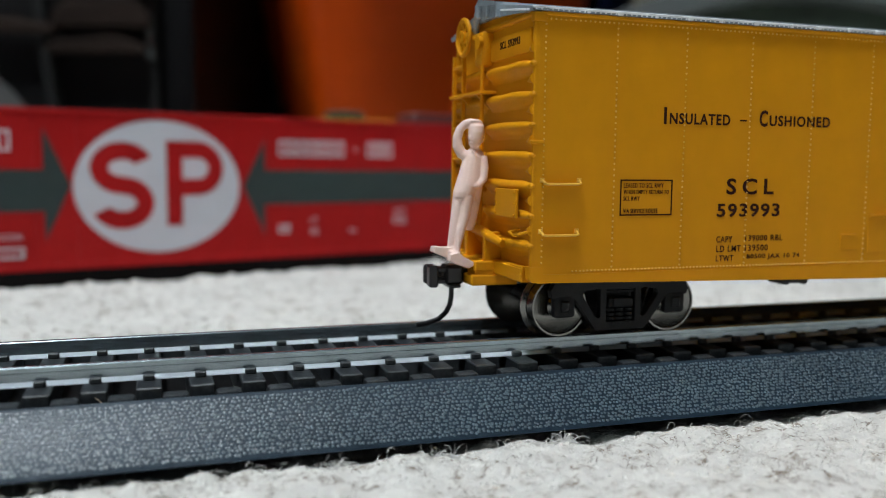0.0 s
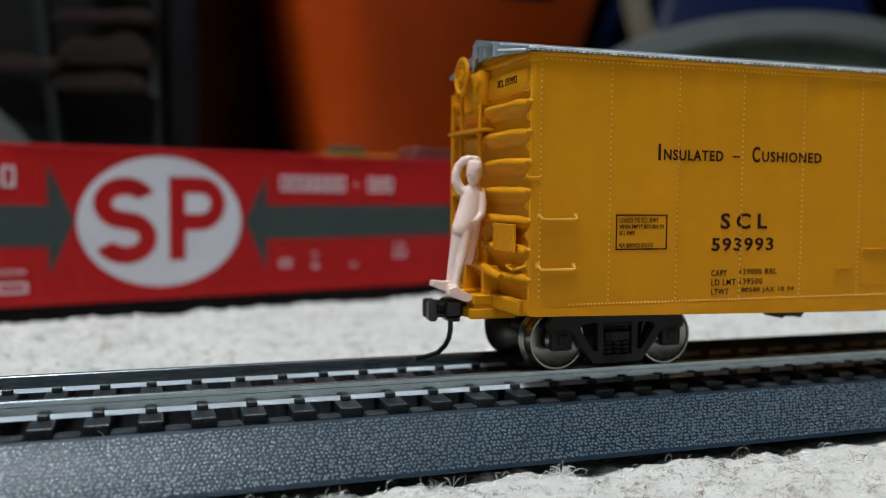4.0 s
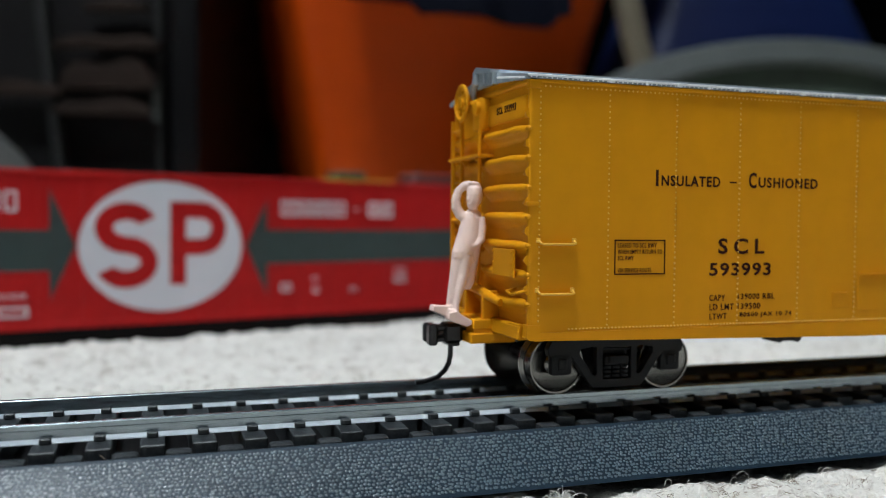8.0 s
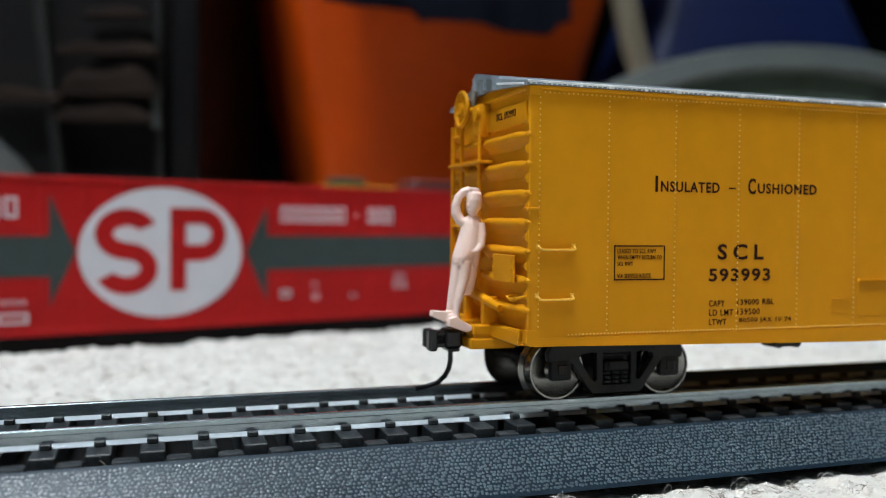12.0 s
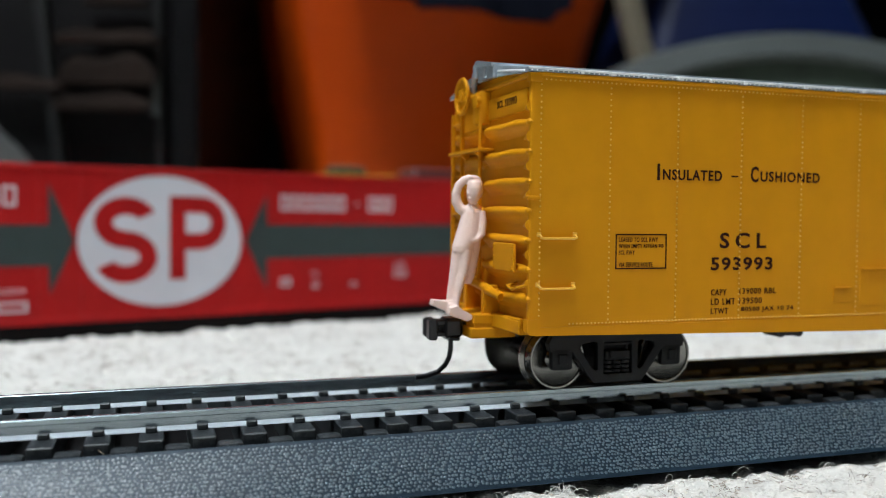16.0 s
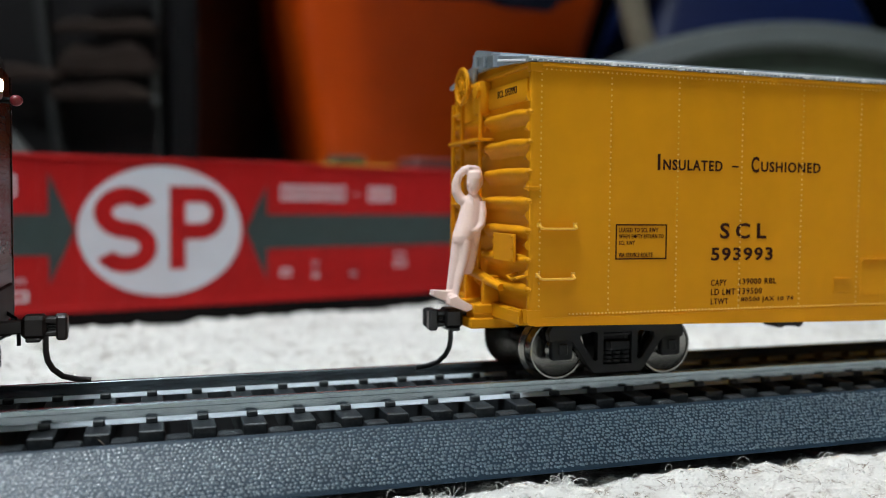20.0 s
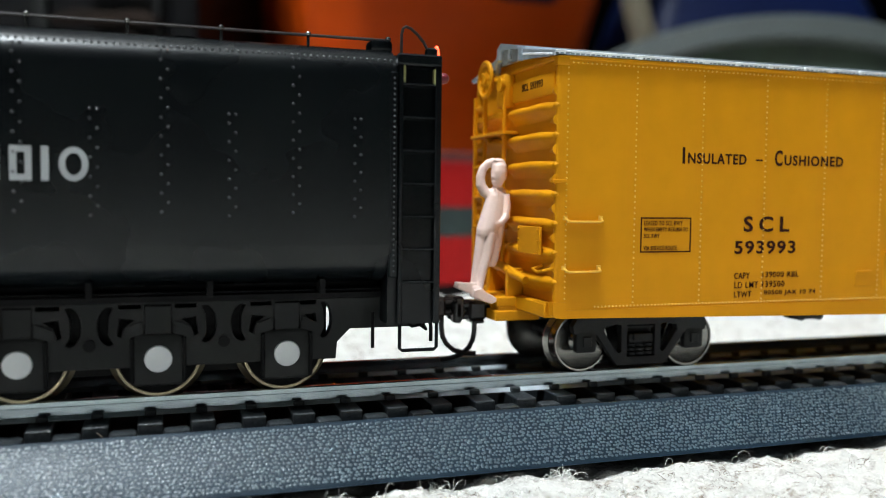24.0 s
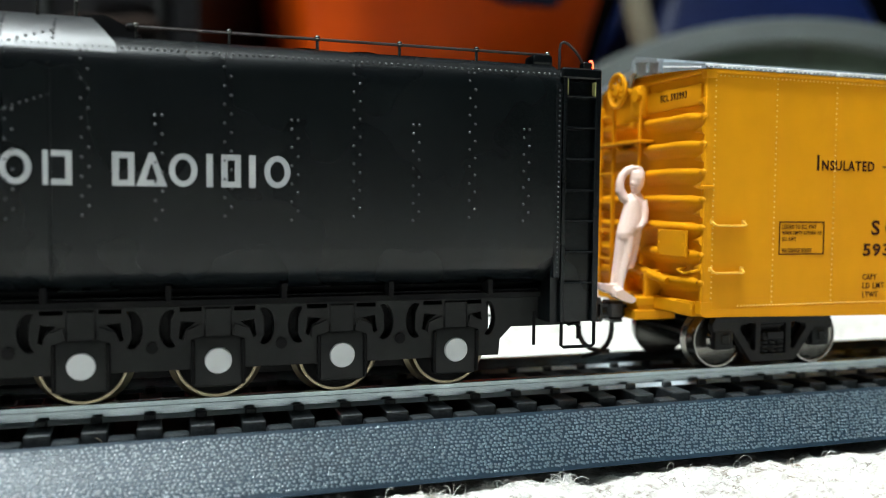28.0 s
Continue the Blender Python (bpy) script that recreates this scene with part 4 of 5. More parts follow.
# ---- the black tender ----
AXLES = [-10.6, -27.6, -44.6, -61.8, -78.9, -104.0, -124.0]


def outline_holes():
    """The pedestal frame's outline and openings, in x and z."""
    out = [(-142, 14.6), (9.0, 14.6), (9.0, 9.1), (-1.7, 9.1), (-3.6, 7.2), (-3.8, 4.9), (-92, 4.9), (-94, 8), (-142, 8)]
    holes = []
    for x in AXLES[:5]:
        for s in (-1, 1):
            squeeze = 0.84 if x == AXLES[0] and s > 0 else 1.0
            crescent = [(6.1 + 1.6 * math.cos(radians(a)), 10.4 + 2.7 * math.sin(radians(a))) for a in range(-115, 116, 23)] + [(6.0, 11.5), (6.05, 9.2)]
            corner = [(2.7, 11.2), (4.9, 11.5), (5.25, 9.0), (4.6, 8.7), (4.1, 10.2)]
            slot = [(2.0, 12.5), (5.0, 12.5), (5.1, 13.3), (2.0, 13.3)]
            for loop in (crescent, corner, slot):
                loop = [(x + s * squeeze * a, z) for a, z in loop]
                holes.append(loop if s > 0 else loop[::-1])
    return [out] + holes


def tender():
    c = thing("locomotive_tender", "black model locomotive tender with silver lettering", "model tender", 0, 0, RAILTOP)
    x0, x1 = -146.0, 3.7
    # tank: rounded shoulders and rounded lower edges
    half = [(-12.6, 15.6)] + arc(-12.7, 21.4, 5.8, 270, 180, 12) + arc(-13.5, 43.95, 5.0, 180, 90, 12) + [(-8, 49.0)]
    sec = half + [(-y, z) for y, z in reversed(half)]
    part("tank", prism(bmn(), sec, x0, x1, "yz"), TENDER, c, "satin black riveted tank", 20)
    # rear section behind the ladders, set in from the sides
    half2 = [(-17.75, 10.0)] + arc(-15.55, 45.9, 2.2, 180, 90, 5) + [(-6, 48.1)]
    sec2 = half2 + [(-y, z) for y, z in reversed(half2)]
    part("rear_wall", prism(bmn(), sec2, x1 - 1, 9.95, "yz"), TENDER, c, "black rear wall", 20)
    for y in (-18.2, 18.2):
        part("seam_strip", cuboid(bmn(), x1 - 0.9, x1 + 0.15, y - 0.5, y + 0.5, 16.6, 45.4, 0.15), TENDER, c)
        part("deck_edge", cuboid(bmn(), x1, 10.1, y - 0.6, y + 0.6, 46.4, 48.0, 0.25), TENDER, c)
        part("ladder_rail", cuboid(bmn(), 9.2, 10.1, y - 0.45, y + 0.45, 10.0, 47.0, 0.12), TENDER, c)
        part("ladder_rail", cuboid(bmn(), 4.0, 4.6, y - 0.45, y + 0.45, 10.0, 47.0, 0.12), TENDER, c)
        for k in range(7):
            part("ladder_rung", cuboid(bmn(), 4.5, 9.3, y - 0.5, y + 0.5, 15.7 + 4.66 * k, 16.0 + 4.66 * k, 0.1), TENDER, c)
        part("yellow_mark", cuboid(bmn(), 4.62, 5.1, y - 0.42 if y > 0 else y + 0.32, y - 0.32 if y > 0 else y + 0.42, 43.9, 46.4), YELLOW_MARK, c, "small yellow mark")
        part("yellow_mark", cuboid(bmn(), 9.02, 9.18, y - 0.47, y + 0.5, 43.7, 46.0), YELLOW_MARK, c, "thin yellow mark")
        b = tube(bmn(), [(4.4, y, 12.0), (4.4, y, 6.6), (4.8, y, 6.3), (9.4, y, 6.3), (9.8, y, 6.6), (9.8, y, 12.0)], 0.26, 8)
        part("stirrup_step", b, FRAME_BLACK, c)
    # rivet columns
    spots = []
    tall = [-60.7, -43.6, -26.65, -10.05]
    short = [-52.1, -35.0, -18.3, -1.75]
    tall += [tall[0] - 17.1 * k for k in range(1, 5)]
    short += [short[0] - 17.1 * k for k in range(1, 5)]
    for cx, z1 in [(x, 46.4) for x in tall] + [(x, 38.6) for x in short]:
        z = z1
        k = 0
        while z > 25.0:
            y = -13.5 - math.sqrt(25 - max(0.0, z - 43.95) ** 2)
            spots.append((cx + (-0.42 if k % 2 else 0.42), y, z))
            if k == 0:
                spots.append((cx - 0.42, y, z))
            z -= 1.22
            k += 1
    rivet_cloud("rivets", spots, 0.23, 0.22, c, TENDER_RIVET, "staggered rivet columns")
    rivet_cloud("shoulder_rivets", [(x1 - 0.6 - 0.85 * k, -17.44, 47.0) for k in range(170)], 0.24, 0.2, c, TENDER_RIVET)
    rivet_cloud("seam_rivets", [(x1 - 0.4, -18.7, 17.5 + 0.75 * k) for k in range(37)], 0.17, 0.16, c, TENDER_RIVET)
    rivet_cloud("slope_rivets", [(-64.8 - 0.78 * k, -18.5, 40.6 - 0.3 * k) for k in range(14)], 0.17, 0.16, c, TENDER_RIVET)
    part("tank_seam", cuboid(bmn(), -64.9, -64.5, -18.58, -18.3, 17.5, 44.6, 0.05), TENDER, c)
    # lettering reduced to plain shapes
    y = -18.53
    z0, z1 = 29.45, 33.75

    def ring(a, b):
        w, h, t = (b - a) / 2, (z1 - z0) / 2, 0.75
        cx, cz = (a + b) / 2, (z0 + z1) / 2
        return [[(cx + w * math.cos(q), cz + h * math.sin(q)) for q in (2 * math.pi * k / 28 for k in range(28))], [(cx + (w - t) * math.cos(-q), cz + (h - t) * math.sin(-q)) for q in (2 * math.pi * k / 28 for k in range(28))]]

    def bar(a, b):
        return [[(a, z0), (b, z0), (b, z1), (a, z1)]]

    def wedge(a, b):
        return [[(a, z0), (b, z0), ((a + b) / 2 + 0.3, z1), ((a + b) / 2 - 0.3, z1)], [((a + b) / 2, z1 - 1.3), (b - 1.15, z0 + 0.8), (a + 1.15, z0 + 0.8)]]

    def frame_bar(a, b):
        return [[(a, z0), (b, z0), (b, z1), (a, z1)], [(a + 0.8, z1 - 0.75), (b - 0.75, z1 - 0.75), (b - 0.75, z0 + 0.75), (a + 0.8, z0 + 0.75)]]
    shapes = [frame_bar(-57.6, -55.0), wedge(-54.8, -51.1), ring(-50.9, -47.4), bar(-46.3, -45.5), frame_bar(-44.45, -42.0), bar(-40.95, -40.1), ring(-39.0, -35.6),
              ring(-70.3, -66.7), frame_bar(-65.5, -62.2), bar(-73.2, -72.4), frame_bar(-78.4, -75.0), frame_bar(-83.4, -80.0)]
    for loops in shapes:
        plate("lettering_block", loops, 0.06, Matrix.Translation((0, y, 0)) @ UPRIGHT, GREY_INK, c, "silver-grey lettering block")
    # coal bunker
    def bez(t):
        return tuple((1 - t) ** 2 * a + 2 * t * (1 - t) * b_ + t * t * c_ for a, b_, c_ in ((-17.95, -15.9, -10.6), (46.3, 50.3, 51.9)))
    sweep = [bez(k / 12) for k in range(13)]
    sec3 = [(-15.0, 45.5)] + sweep + [(-y, z) for y, z in reversed(sweep)] + [(15.0, 45.5)]
    b = prism(bmn(), sec3, -140, -57.0, "yz")
    for v in b.verts:
        if v.co.x > -60:
            v.co.x -= max(0.0, v.co.z - 47.4) * 0.75
    part("coal_bunker", b, BUNKER, c, "black bunker with curved sides and sloping end", 50)
    part("slope_sheet", prism(bmn(), [(-61.6, 52.1), (-58.6, 52.3), (-54.2, 50.0), (-55.2, 49.1), (-57.0, 48.6)], -11.0, 11.0), FRAME_BLACK, c, "dull black slope sheet")
    part("slope_bracket", cuboid(bmn(), -62.4, -61.8, -10.8, -10.3, 51.6, 54.0, 0.12), STEEL, c)
    for x in (-64.3, -70.2, -88.0):
        spots = [(x, bez(t)[0] - 0.05, bez(t)[1]) for t in (0.2, 0.3, 0.4, 0.5, 0.6, 0.72)]
        rivet_cloud("bunker_rivets", spots, 0.22, 0.2, c, TENDER_RIVET)
    rivet_cloud("bunker_rivets", [(-64.6 - 0.9 * k, bez(0.36 - 0.05 * k)[0] - 0.05, bez(0.36 - 0.05 * k)[1]) for k in range(6)], 0.22, 0.2, c, TENDER_RIVET)
    part("bunker_rail", rod(bmn(), (-140, -11.5, 54.6), (-66.5, -11.5, 54.6), 0.2, 8), STEEL, c, "thin bright bunker handrail")
    b = rod(bmn(), (-66.6, -11.5, 51.4), (-66.6, -11.5, 54.8), 0.25, 8)
    ball(b, (-66.6, -11.5, 54.6), 0.5, n=10)
    part("bunker_rail_post", b, STEEL, c)
    # deck handrail
    for x in (-54.8, -43.0, -31.1, -19.3, -7.6, 3.8):
        b = rod(bmn(), (x, -13, 48.5), (x, -13, 50.8), 0.22, 8)
        ball(b, (x, -13, 50.75), 0.42, n=10)
        part("handrail_post", b, STEEL, c)
        b = rod(bmn(), (x, 13, 48.5), (x, 13, 50.8), 0.22, 8)
        ball(b, (x, 13, 50.75), 0.42, n=10)
        part("handrail_post", b, STEEL, c)
    for y in (-13, 13):
        part("handrail", rod(bmn(), (-56, y, 50.6), (3.8, y, 50.6), 0.22, 8), RUSTY_BLACK, c, "thin brown metal handrail")
    part("rail_knob", ball(bmn(), (-55.4, -12.8, 50.5), 0.7, 0.6, 0.6), FRAME_BLACK, c)
    for x in (-46, -32.5, -24):
        part("deck_hatch", rod(bmn(), (x, -9.5, 48.5), (x, -9.5, 49.5), 2.3, 20), TENDER, c)
    part("water_hatch", cuboid(bmn(), 0.9, 4.1, -14.6, -11.0, 48.5, 50.4, 0.5, 2), TENDER, c)
    for y in (-13.5, 13.5):
        b = tube(bmn(), [(5.6, y, 48), (5.65, y, 51.6), (5.85, y, 52.4), (6.3, y, 52.7), (7.0, y, 52.5), (8.0, y, 51.7), (8.9, y, 50.7), (9.5, y, 49.6), (9.8, y, 48)], 0.22, 8)
        part("grab_loop", b, RUSTY_BLACK, c)
    # lamps on the rear
    for y in (-13.5,):
        b = cuboid(bmn(), 9.3, 10.95, y - 0.8, y + 0.8, 47.9, 49.8, 0.25)
        lampb = part("marker_lamp", b, TENDER, c)
        part("lens", ball(bmn(), (10.9, y, 49.1), 0.42, 0.7, 1.15, 14), RED_LIT, lampb, "lit red lens")
    for y, z, xx in ((-13.0, 45.6, 12.4), (7.0, 43.0, 12.6)):
        b = rod(bmn(), (9.4, y, z), (xx - 0.8, y, z), 0.5, 8)
        kn = part("marker_stem", b, FRAME_BLACK, c)
        part("lens", ball(bmn(), (xx - 0.3, y, z), 0.95, 0.9, 0.85), RED_LENS, kn, "dull red lens")
    b = rod(bmn(), (9.4, 0, 44.6), (11.3, 0, 44.6), 2.3, 20)
    bl = part("back_up_lamp", b, TENDER, c, "round black rear lamp")
    part("lens", rod(bmn(), (11.25, 0, 44.3), (11.55, 0, 44.3), 0.95, 20, 0.8), LIT_LENS, bl, "lit warm white lens")
    b = bmn()
    for k in range(26):
        z = 17 + k * 0.95
        cuboid(b, 9.6, 10.15, -12.5, 12.5, z, z + 0.35)
    part("rear_ribs", b, TENDER, c)
    # frame, axle boxes and wheels
    for s in (-1, 1):
        plate("pedestal_frame", outline_holes(), 1.6, Matrix.Translation((0, s * 12.6, 0)) @ UPRIGHT, FRAME_GREY, c, "black pedestal frame with round openings", 0.15)
        part("running_rail", cuboid(bmn(), -142, 9.0, min(s * 12.0, s * 14.4), max(s * 12.0, s * 14.4), 13.4, 14.4, 0.15), FRAME_BLACK, c)
        for k in range(10):
            x = -6.0 - 15.0 * k
            part("frame_gusset", cuboid(bmn(), x - 0.4, x + 0.4, min(s * 13, s * 16.0), max(s * 13, s * 16.0), 14.2, 16.4, 0.1), FRAME_BLACK, c)
        for x in AXLES[:5]:
            b = cuboid(bmn(), x - 3.5, x + 3.5, min(s * 12.4, s * 13.9), max(s * 12.4, s * 13.9), 2.2, 9.4, 0.7, 2)
            box_ = part("axle_box", b, FRAME_GREY, c)
            part("axle_cap", rod(bmn(), (x, s * 13.8, 5.9), (x, s * 14.25, 5.9), 1.85, 28, 1.7), WHITE_CAP, box_, "round pale grey axle cap")
            b = bmn()
            for q in (-1, 1):
                prism(b, [(x + q * 1.9, 9.3), (x + q * 4.4, 8.6), (x + q * 4.2, 10.1), (x + q * 2.2, 10.9)], min(s * 13.2, s * 13.9), max(s * 13.2, s * 13.9))
            cuboid(b, x - 1.9, x + 1.9, min(s * 13.0, s * 13.8), max(s * 13.0, s * 13.8), 9.0, 13.2, 0.3)
            part("equalizer_saddle", b, FRAME_GREY, box_)
            for q in (-1, 1):
                b = cuboid(bmn(), x + q * 3.3 - 0.25, x + q * 3.3 + 0.25, min(s * 13.6, s * 14.1), max(s * 13.6, s * 14.1), 2.6, 8.8, 0.12)
                part("box_guide", b, FRAME_BLACK, box_)
            b = rod(bmn(), (x - 8.5, s * 13.2, 7.9), (x - 8.5, s * 13.75, 7.9), 0.8, 14)
            part("frame_bolt", b, FRAME_BLACK, box_)
    part("underframe", cuboid(bmn(), -140, 9.2, -11.0, 11.0, 12.6, 17.0), FRAME_BLACK, c)
    part("brake_rigging", cuboid(bmn(), -140, -7.0, -6.8, 6.8, 2.6, 12.7), FRAME_BLACK, c)
    for s in (-1, 1):
        part("frame_backing", cuboid(bmn(), -96, -4.7, min(s * 10.9, s * 11.6), max(s * 10.9, s * 11.6), 5.0, 12.8), FRAME_BLACK, c)
    part("hanger", rod(bmn(), (1.2, -15.5, 11.5), (1.2, -15.5, 6.4), 0.26, 8), FRAME_BLACK, c)
    part("uncoupling_lever", tube(bmn(), [(5.5, -15.5, 10.6), (7.0, -15.5, 9.2), (8.2, -15.4, 9.4), (9.4, -14.5, 8.6), (10.6, -9, 8.8), (12.0, -3, 9.2)], 0.22, 8), FRAME_BLACK, c)
    part("end_beam", cuboid(bmn(), 7.4, 10.4, -15.5, 15.5, 9.6, 15.0, 0.3), FRAME_BLACK, c)
    for y in (-9, 9):
        part("air_hose", tube(bmn(), [(10.2, y, 11), (11.6, y, 10), (11.9, y, 8), (11.9, y, 5.9)], 0.3, 8), FRAME_BLACK, c)
    coupler(c, 12.0, 1, 9.9, 4.6, RUSTY_BLACK)
    sets = [wheelset(c, x, 5.9 if i < 5 else 5.2, FRAME_BLACK, BRASS, "dark wheels with bright tyres on axle") for i, x in enumerate(AXLES)]
    # the tank stands a little lower than its drawing: ease all that is above the sill down
    for me in {o.data for o in c.children_recursive if o.type == "MESH"}:
        for v in me.vertices:
            if v.co.z > 0.017:
                v.co.z = 0.017 + (v.co.z - 0.017) * 0.98
        me.update()
    return c, sets


TENDER_CAR, TENDER_WHEELS = tender()


# ---- the red boxcar behind ----
def red_boxcar():
    c = thing("red_boxcar", "red boxcar with white oval emblem resting on carpet", "model boxcar", -101.18, 180.9, 0, 15.5)
    L0, L1, H0, H1 = -110.0, 215.0, 0.7, 54.6
    part("body", cuboid(bmn(), L0, L1, 0.2, 60, H0, H1, 0.5), RED, c)
    # underframe block, its black also stands in for the shadow under the body
    part("underframe", cuboid(bmn(), L0 + 3, L1 - 3, 6.0, 57, -13.0, H0 + 0.4), FRAME_BLACK, c, "underframe sunk into the pile, black for the shadow below the car")
    shared = None
    n = 24
    w = (L1 - L0) / n
    for k in range(n):
        if shared is None:
            o = part("side_panel", cuboid(bmn(), 0.05, w - 0.05, -0.35, 0.3, H0 + 2.2, H1 - 1.2, 0.08), RED, c)
            shared = o.data
        else:
            o = new("side_panel", shared)
            o.parent = c
        o.location = ((L0 + w * k) / 1000, 0, 0)
    part("side_sill", cuboid(bmn(), L0, L1, -0.9, 0.4, H0, H0 + 2.2, 0.2), RED, c)
    part("roof_edge", cuboid(bmn(), L0, L1, -0.8, 61, H1 - 1.2, H1 + 0.3, 0.3), RED, c)
    m = Matrix.Translation((0, -0.42, 0)) @ UPRIGHT
    oval = [(53.4 + 29.4 * math.cos(a), 28.7 + 23.5 * math.sin(a)) for a in (2 * math.pi * k / 64 for k in range(64))]
    plate("emblem_oval", [oval], 0.08, m, SP_WHITE, c, "white oval emblem")
    m2 = Matrix.Translation((0, -0.5, 0)) @ UPRIGHT
    for loops in emblem_bars():
        plate("emblem_bar", loops, 0.08, m2, RED, c, "red emblem bar")
    tri = [(23.3, 29.2), (14.9, 48.9), (14.9, 34.5), (L0 + 1, 34.2), (L0 + 1, 20.6), (14.9, 20.6), (15.1, 10.4)]
    plate("arrow_band", [tri], 0.08, m, SP_GREEN, c, "slate green arrow band")
    tri = [(84.4, 28.6), (93.0, 46.4), (93.1, 34.7), (L1 - 1, 34.9), (L1 - 1, 22.0), (93.1, 21.5), (93.1, 9.3)]
    plate("arrow_band", [tri], 0.08, m, SP_GREEN, c, "slate green arrow band")
    # lettering that cannot be read: plain bars
    for x0, x1, z0, z1 in [(98.8 + 4.15 * k, 102.2 + 4.15 * k, 40.2, 46.3) for k in range(7)] + [(131.5, 133.1, 42.6, 43.6)] + [(137.8 + 4.15 * k, 141.2 + 4.15 * k, 40.2, 46.3) for k in range(3)] + \
            [(1.2 - 5.4 * k, 5.2 - 5.4 * k, 40.5, 47.5) for k in range(8)] + \
            [(98.6, 103.2, 10.4, 13.6), (112.5, 115.2, 9.4, 11.6), (112.0, 115.0, 14.6, 15.8), (129.5, 132.5, 9.6, 11.0), (150.5, 156.5, 12.6, 15.4), (150.8, 155.8, 17.0, 18.6), (-1.0, 8.4, 5.2, 8.8), (-0.4, 7.6, 11.6, 13.0)]:
        t = min(0.9, (x1 - x0) * 0.24, (z1 - z0) * 0.24)
        plate("lettering_bar", [[(x0, z0), (x1, z0), (x1, z1), (x0, z1)], [(x0 + t, z1 - t), (x1 - t, z1 - t), (x1 - t, z0 + t), (x0 + t, z0 + t)]], 0.08, m, SP_WHITE, c, "white hollow lettering bar")
    return c


def emblem_bars():
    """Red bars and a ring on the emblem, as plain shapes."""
    def band(cx, cz, rx, rz, t, a0, a1):
        return arc(cx, cz, rx, a0, a1, 20, rz) + arc(cx, cz, rx - t, a1, a0, 20, rz - t)
    bowl = [(55.6, 45.0), (55.6, 14.6), (61.4, 14.6), (61.4, 25.4)] + arc(66.9, 35.2, 9.7, -90, 90, 20, 9.8)
    eye = [(61.4, 39.0)] + arc(67.0, 35.2, 4.0, 90, -90, 12, 3.8) + [(61.4, 31.4)]
    return [[band(40.3, 35.3, 10.9, 9.1, 6.2, 25, 270)], [band(40.3, 23.0, 10.9, 9.2, 6.2, 90, -155)], [bowl, eye]]


red_boxcar()

# ---- behind: tubs, drawers and toys on the carpet ----
def ahead(px, depth):
    """Where, in x and y, the line of sight px thousandths right of straight ahead is depth millimetres away."""
    return (-53.2 + depth * (0.317 + px * 0.948), -135.0 + depth * (0.948 - px * 0.317))


def tub(name, label, category, x, y, rz, w, d, h, taper, material, r=28, wall=3.0):
    """A tapered tub with rounded corners, a thick wall and a rolled rim, open at the top."""
    c = thing(name, label, category, x, y, 0, rz)

    def ring(half_w, half_d, rad, n=6):
        pts = []
        for cx, cy, a in ((half_w - rad, -half_d + rad, -90), (half_w - rad, half_d - rad, 0), (-half_w + rad, half_d - rad, 90), (-half_w + rad, -half_d + rad, 180)):
            pts += arc(cx, cy, rad, a, a + 90, n)
        return pts
    levels = [(0, 0, 0), (0.12, 0, 0.12), (0.5, 0, 0.5), (1, 0, 1), (1, -wall, 1), (0.03, -wall, 0.03)]
    b = bmn()
    rings = []
    for f, inset, zf in levels:
        hw = w / 2 - taper * (1 - f) + inset
        hd = d / 2 - taper * (1 - f) + inset
        rings.append([b.verts.new((px, py, max(0.5, zf * h))) for px, py in ring(hw, hd, max(6, r + inset))])
    n = len(rings[0])
    for p, q in zip(rings, rings[1:]):
        for k in range(n):
            b.faces.new((p[k], p[(k + 1) % n], q[(k + 1) % n], q[k]))
    b.faces.new(rings[0][::-1])
    b.faces.new(rings[-1])
    bmesh.ops.recalc_face_normals(b, faces=b.faces[:])
    part("shell", b, material, c, "", 40)
    loop = ring(w / 2 + 4, d / 2 + 4, r + 4)
    inner = ring(w / 2 - 1, d / 2 - 1, r - 1)
    plate("rim", [loop, inner[::-1]], 14, Matrix.Translation((0, 0, h - 6)), material, c, "", 2.0)
    return c


def cloth_over_rim(name, label, x, y, z, rz, w, drop, material):
    """A garment hung over a rim: a folded sheet with thickness and an uneven lower edge."""
    c = thing(name, label, "cloth", x, y, z, rz)
    b = bmn()
    nx = 26
    for face in (0, 1):
        rows = []
        for i in range(nx + 1):
            u = i / nx
            low = drop * (0.945 if u < 0.36 else (0.95 if u > 0.93 else 1.0)) + 2 * math.sin(9 * u)
            fold = 3 * math.sin(14 * u) + 2 * math.sin(31 * u + 1)
            col = []
            for k, zz in enumerate((0.0, -0.3, -0.65, -1.0)):
                col.append(b.verts.new(((u - 0.5) * w, -6 - fold * (0.2 + 0.3 * k) + face * 4.5, 14 + zz * (low + 14))))
            col.insert(0, b.verts.new(((u - 0.5) * w, 60 + face * -1.0, 16 - face * 4.5)))
            rows.append(col)
        for p, q in zip(rows, rows[1:]):
            for k in range(4):
                b.faces.new((p[k], p[k + 1], q[k + 1], q[k]))
        if face == 0:
            front = rows
        else:
            for p, q, r_, s_ in zip(front, front[1:], rows, rows[1:]):
                b.faces.new((p[4], q[4], s_[4], r_[4]))
                b.faces.new((p[0], q[0], s_[0], r_[0]))
            for e in (0, -1):
                for k in range(4):
                    b.faces.new((front[e][k], front[e][k + 1], rows[e][k + 1], rows[e][k]))
    bmesh.ops.recalc_face_normals(b, faces=b.faces[:])
    part("folds", b, material, c, "", 60)
    return c


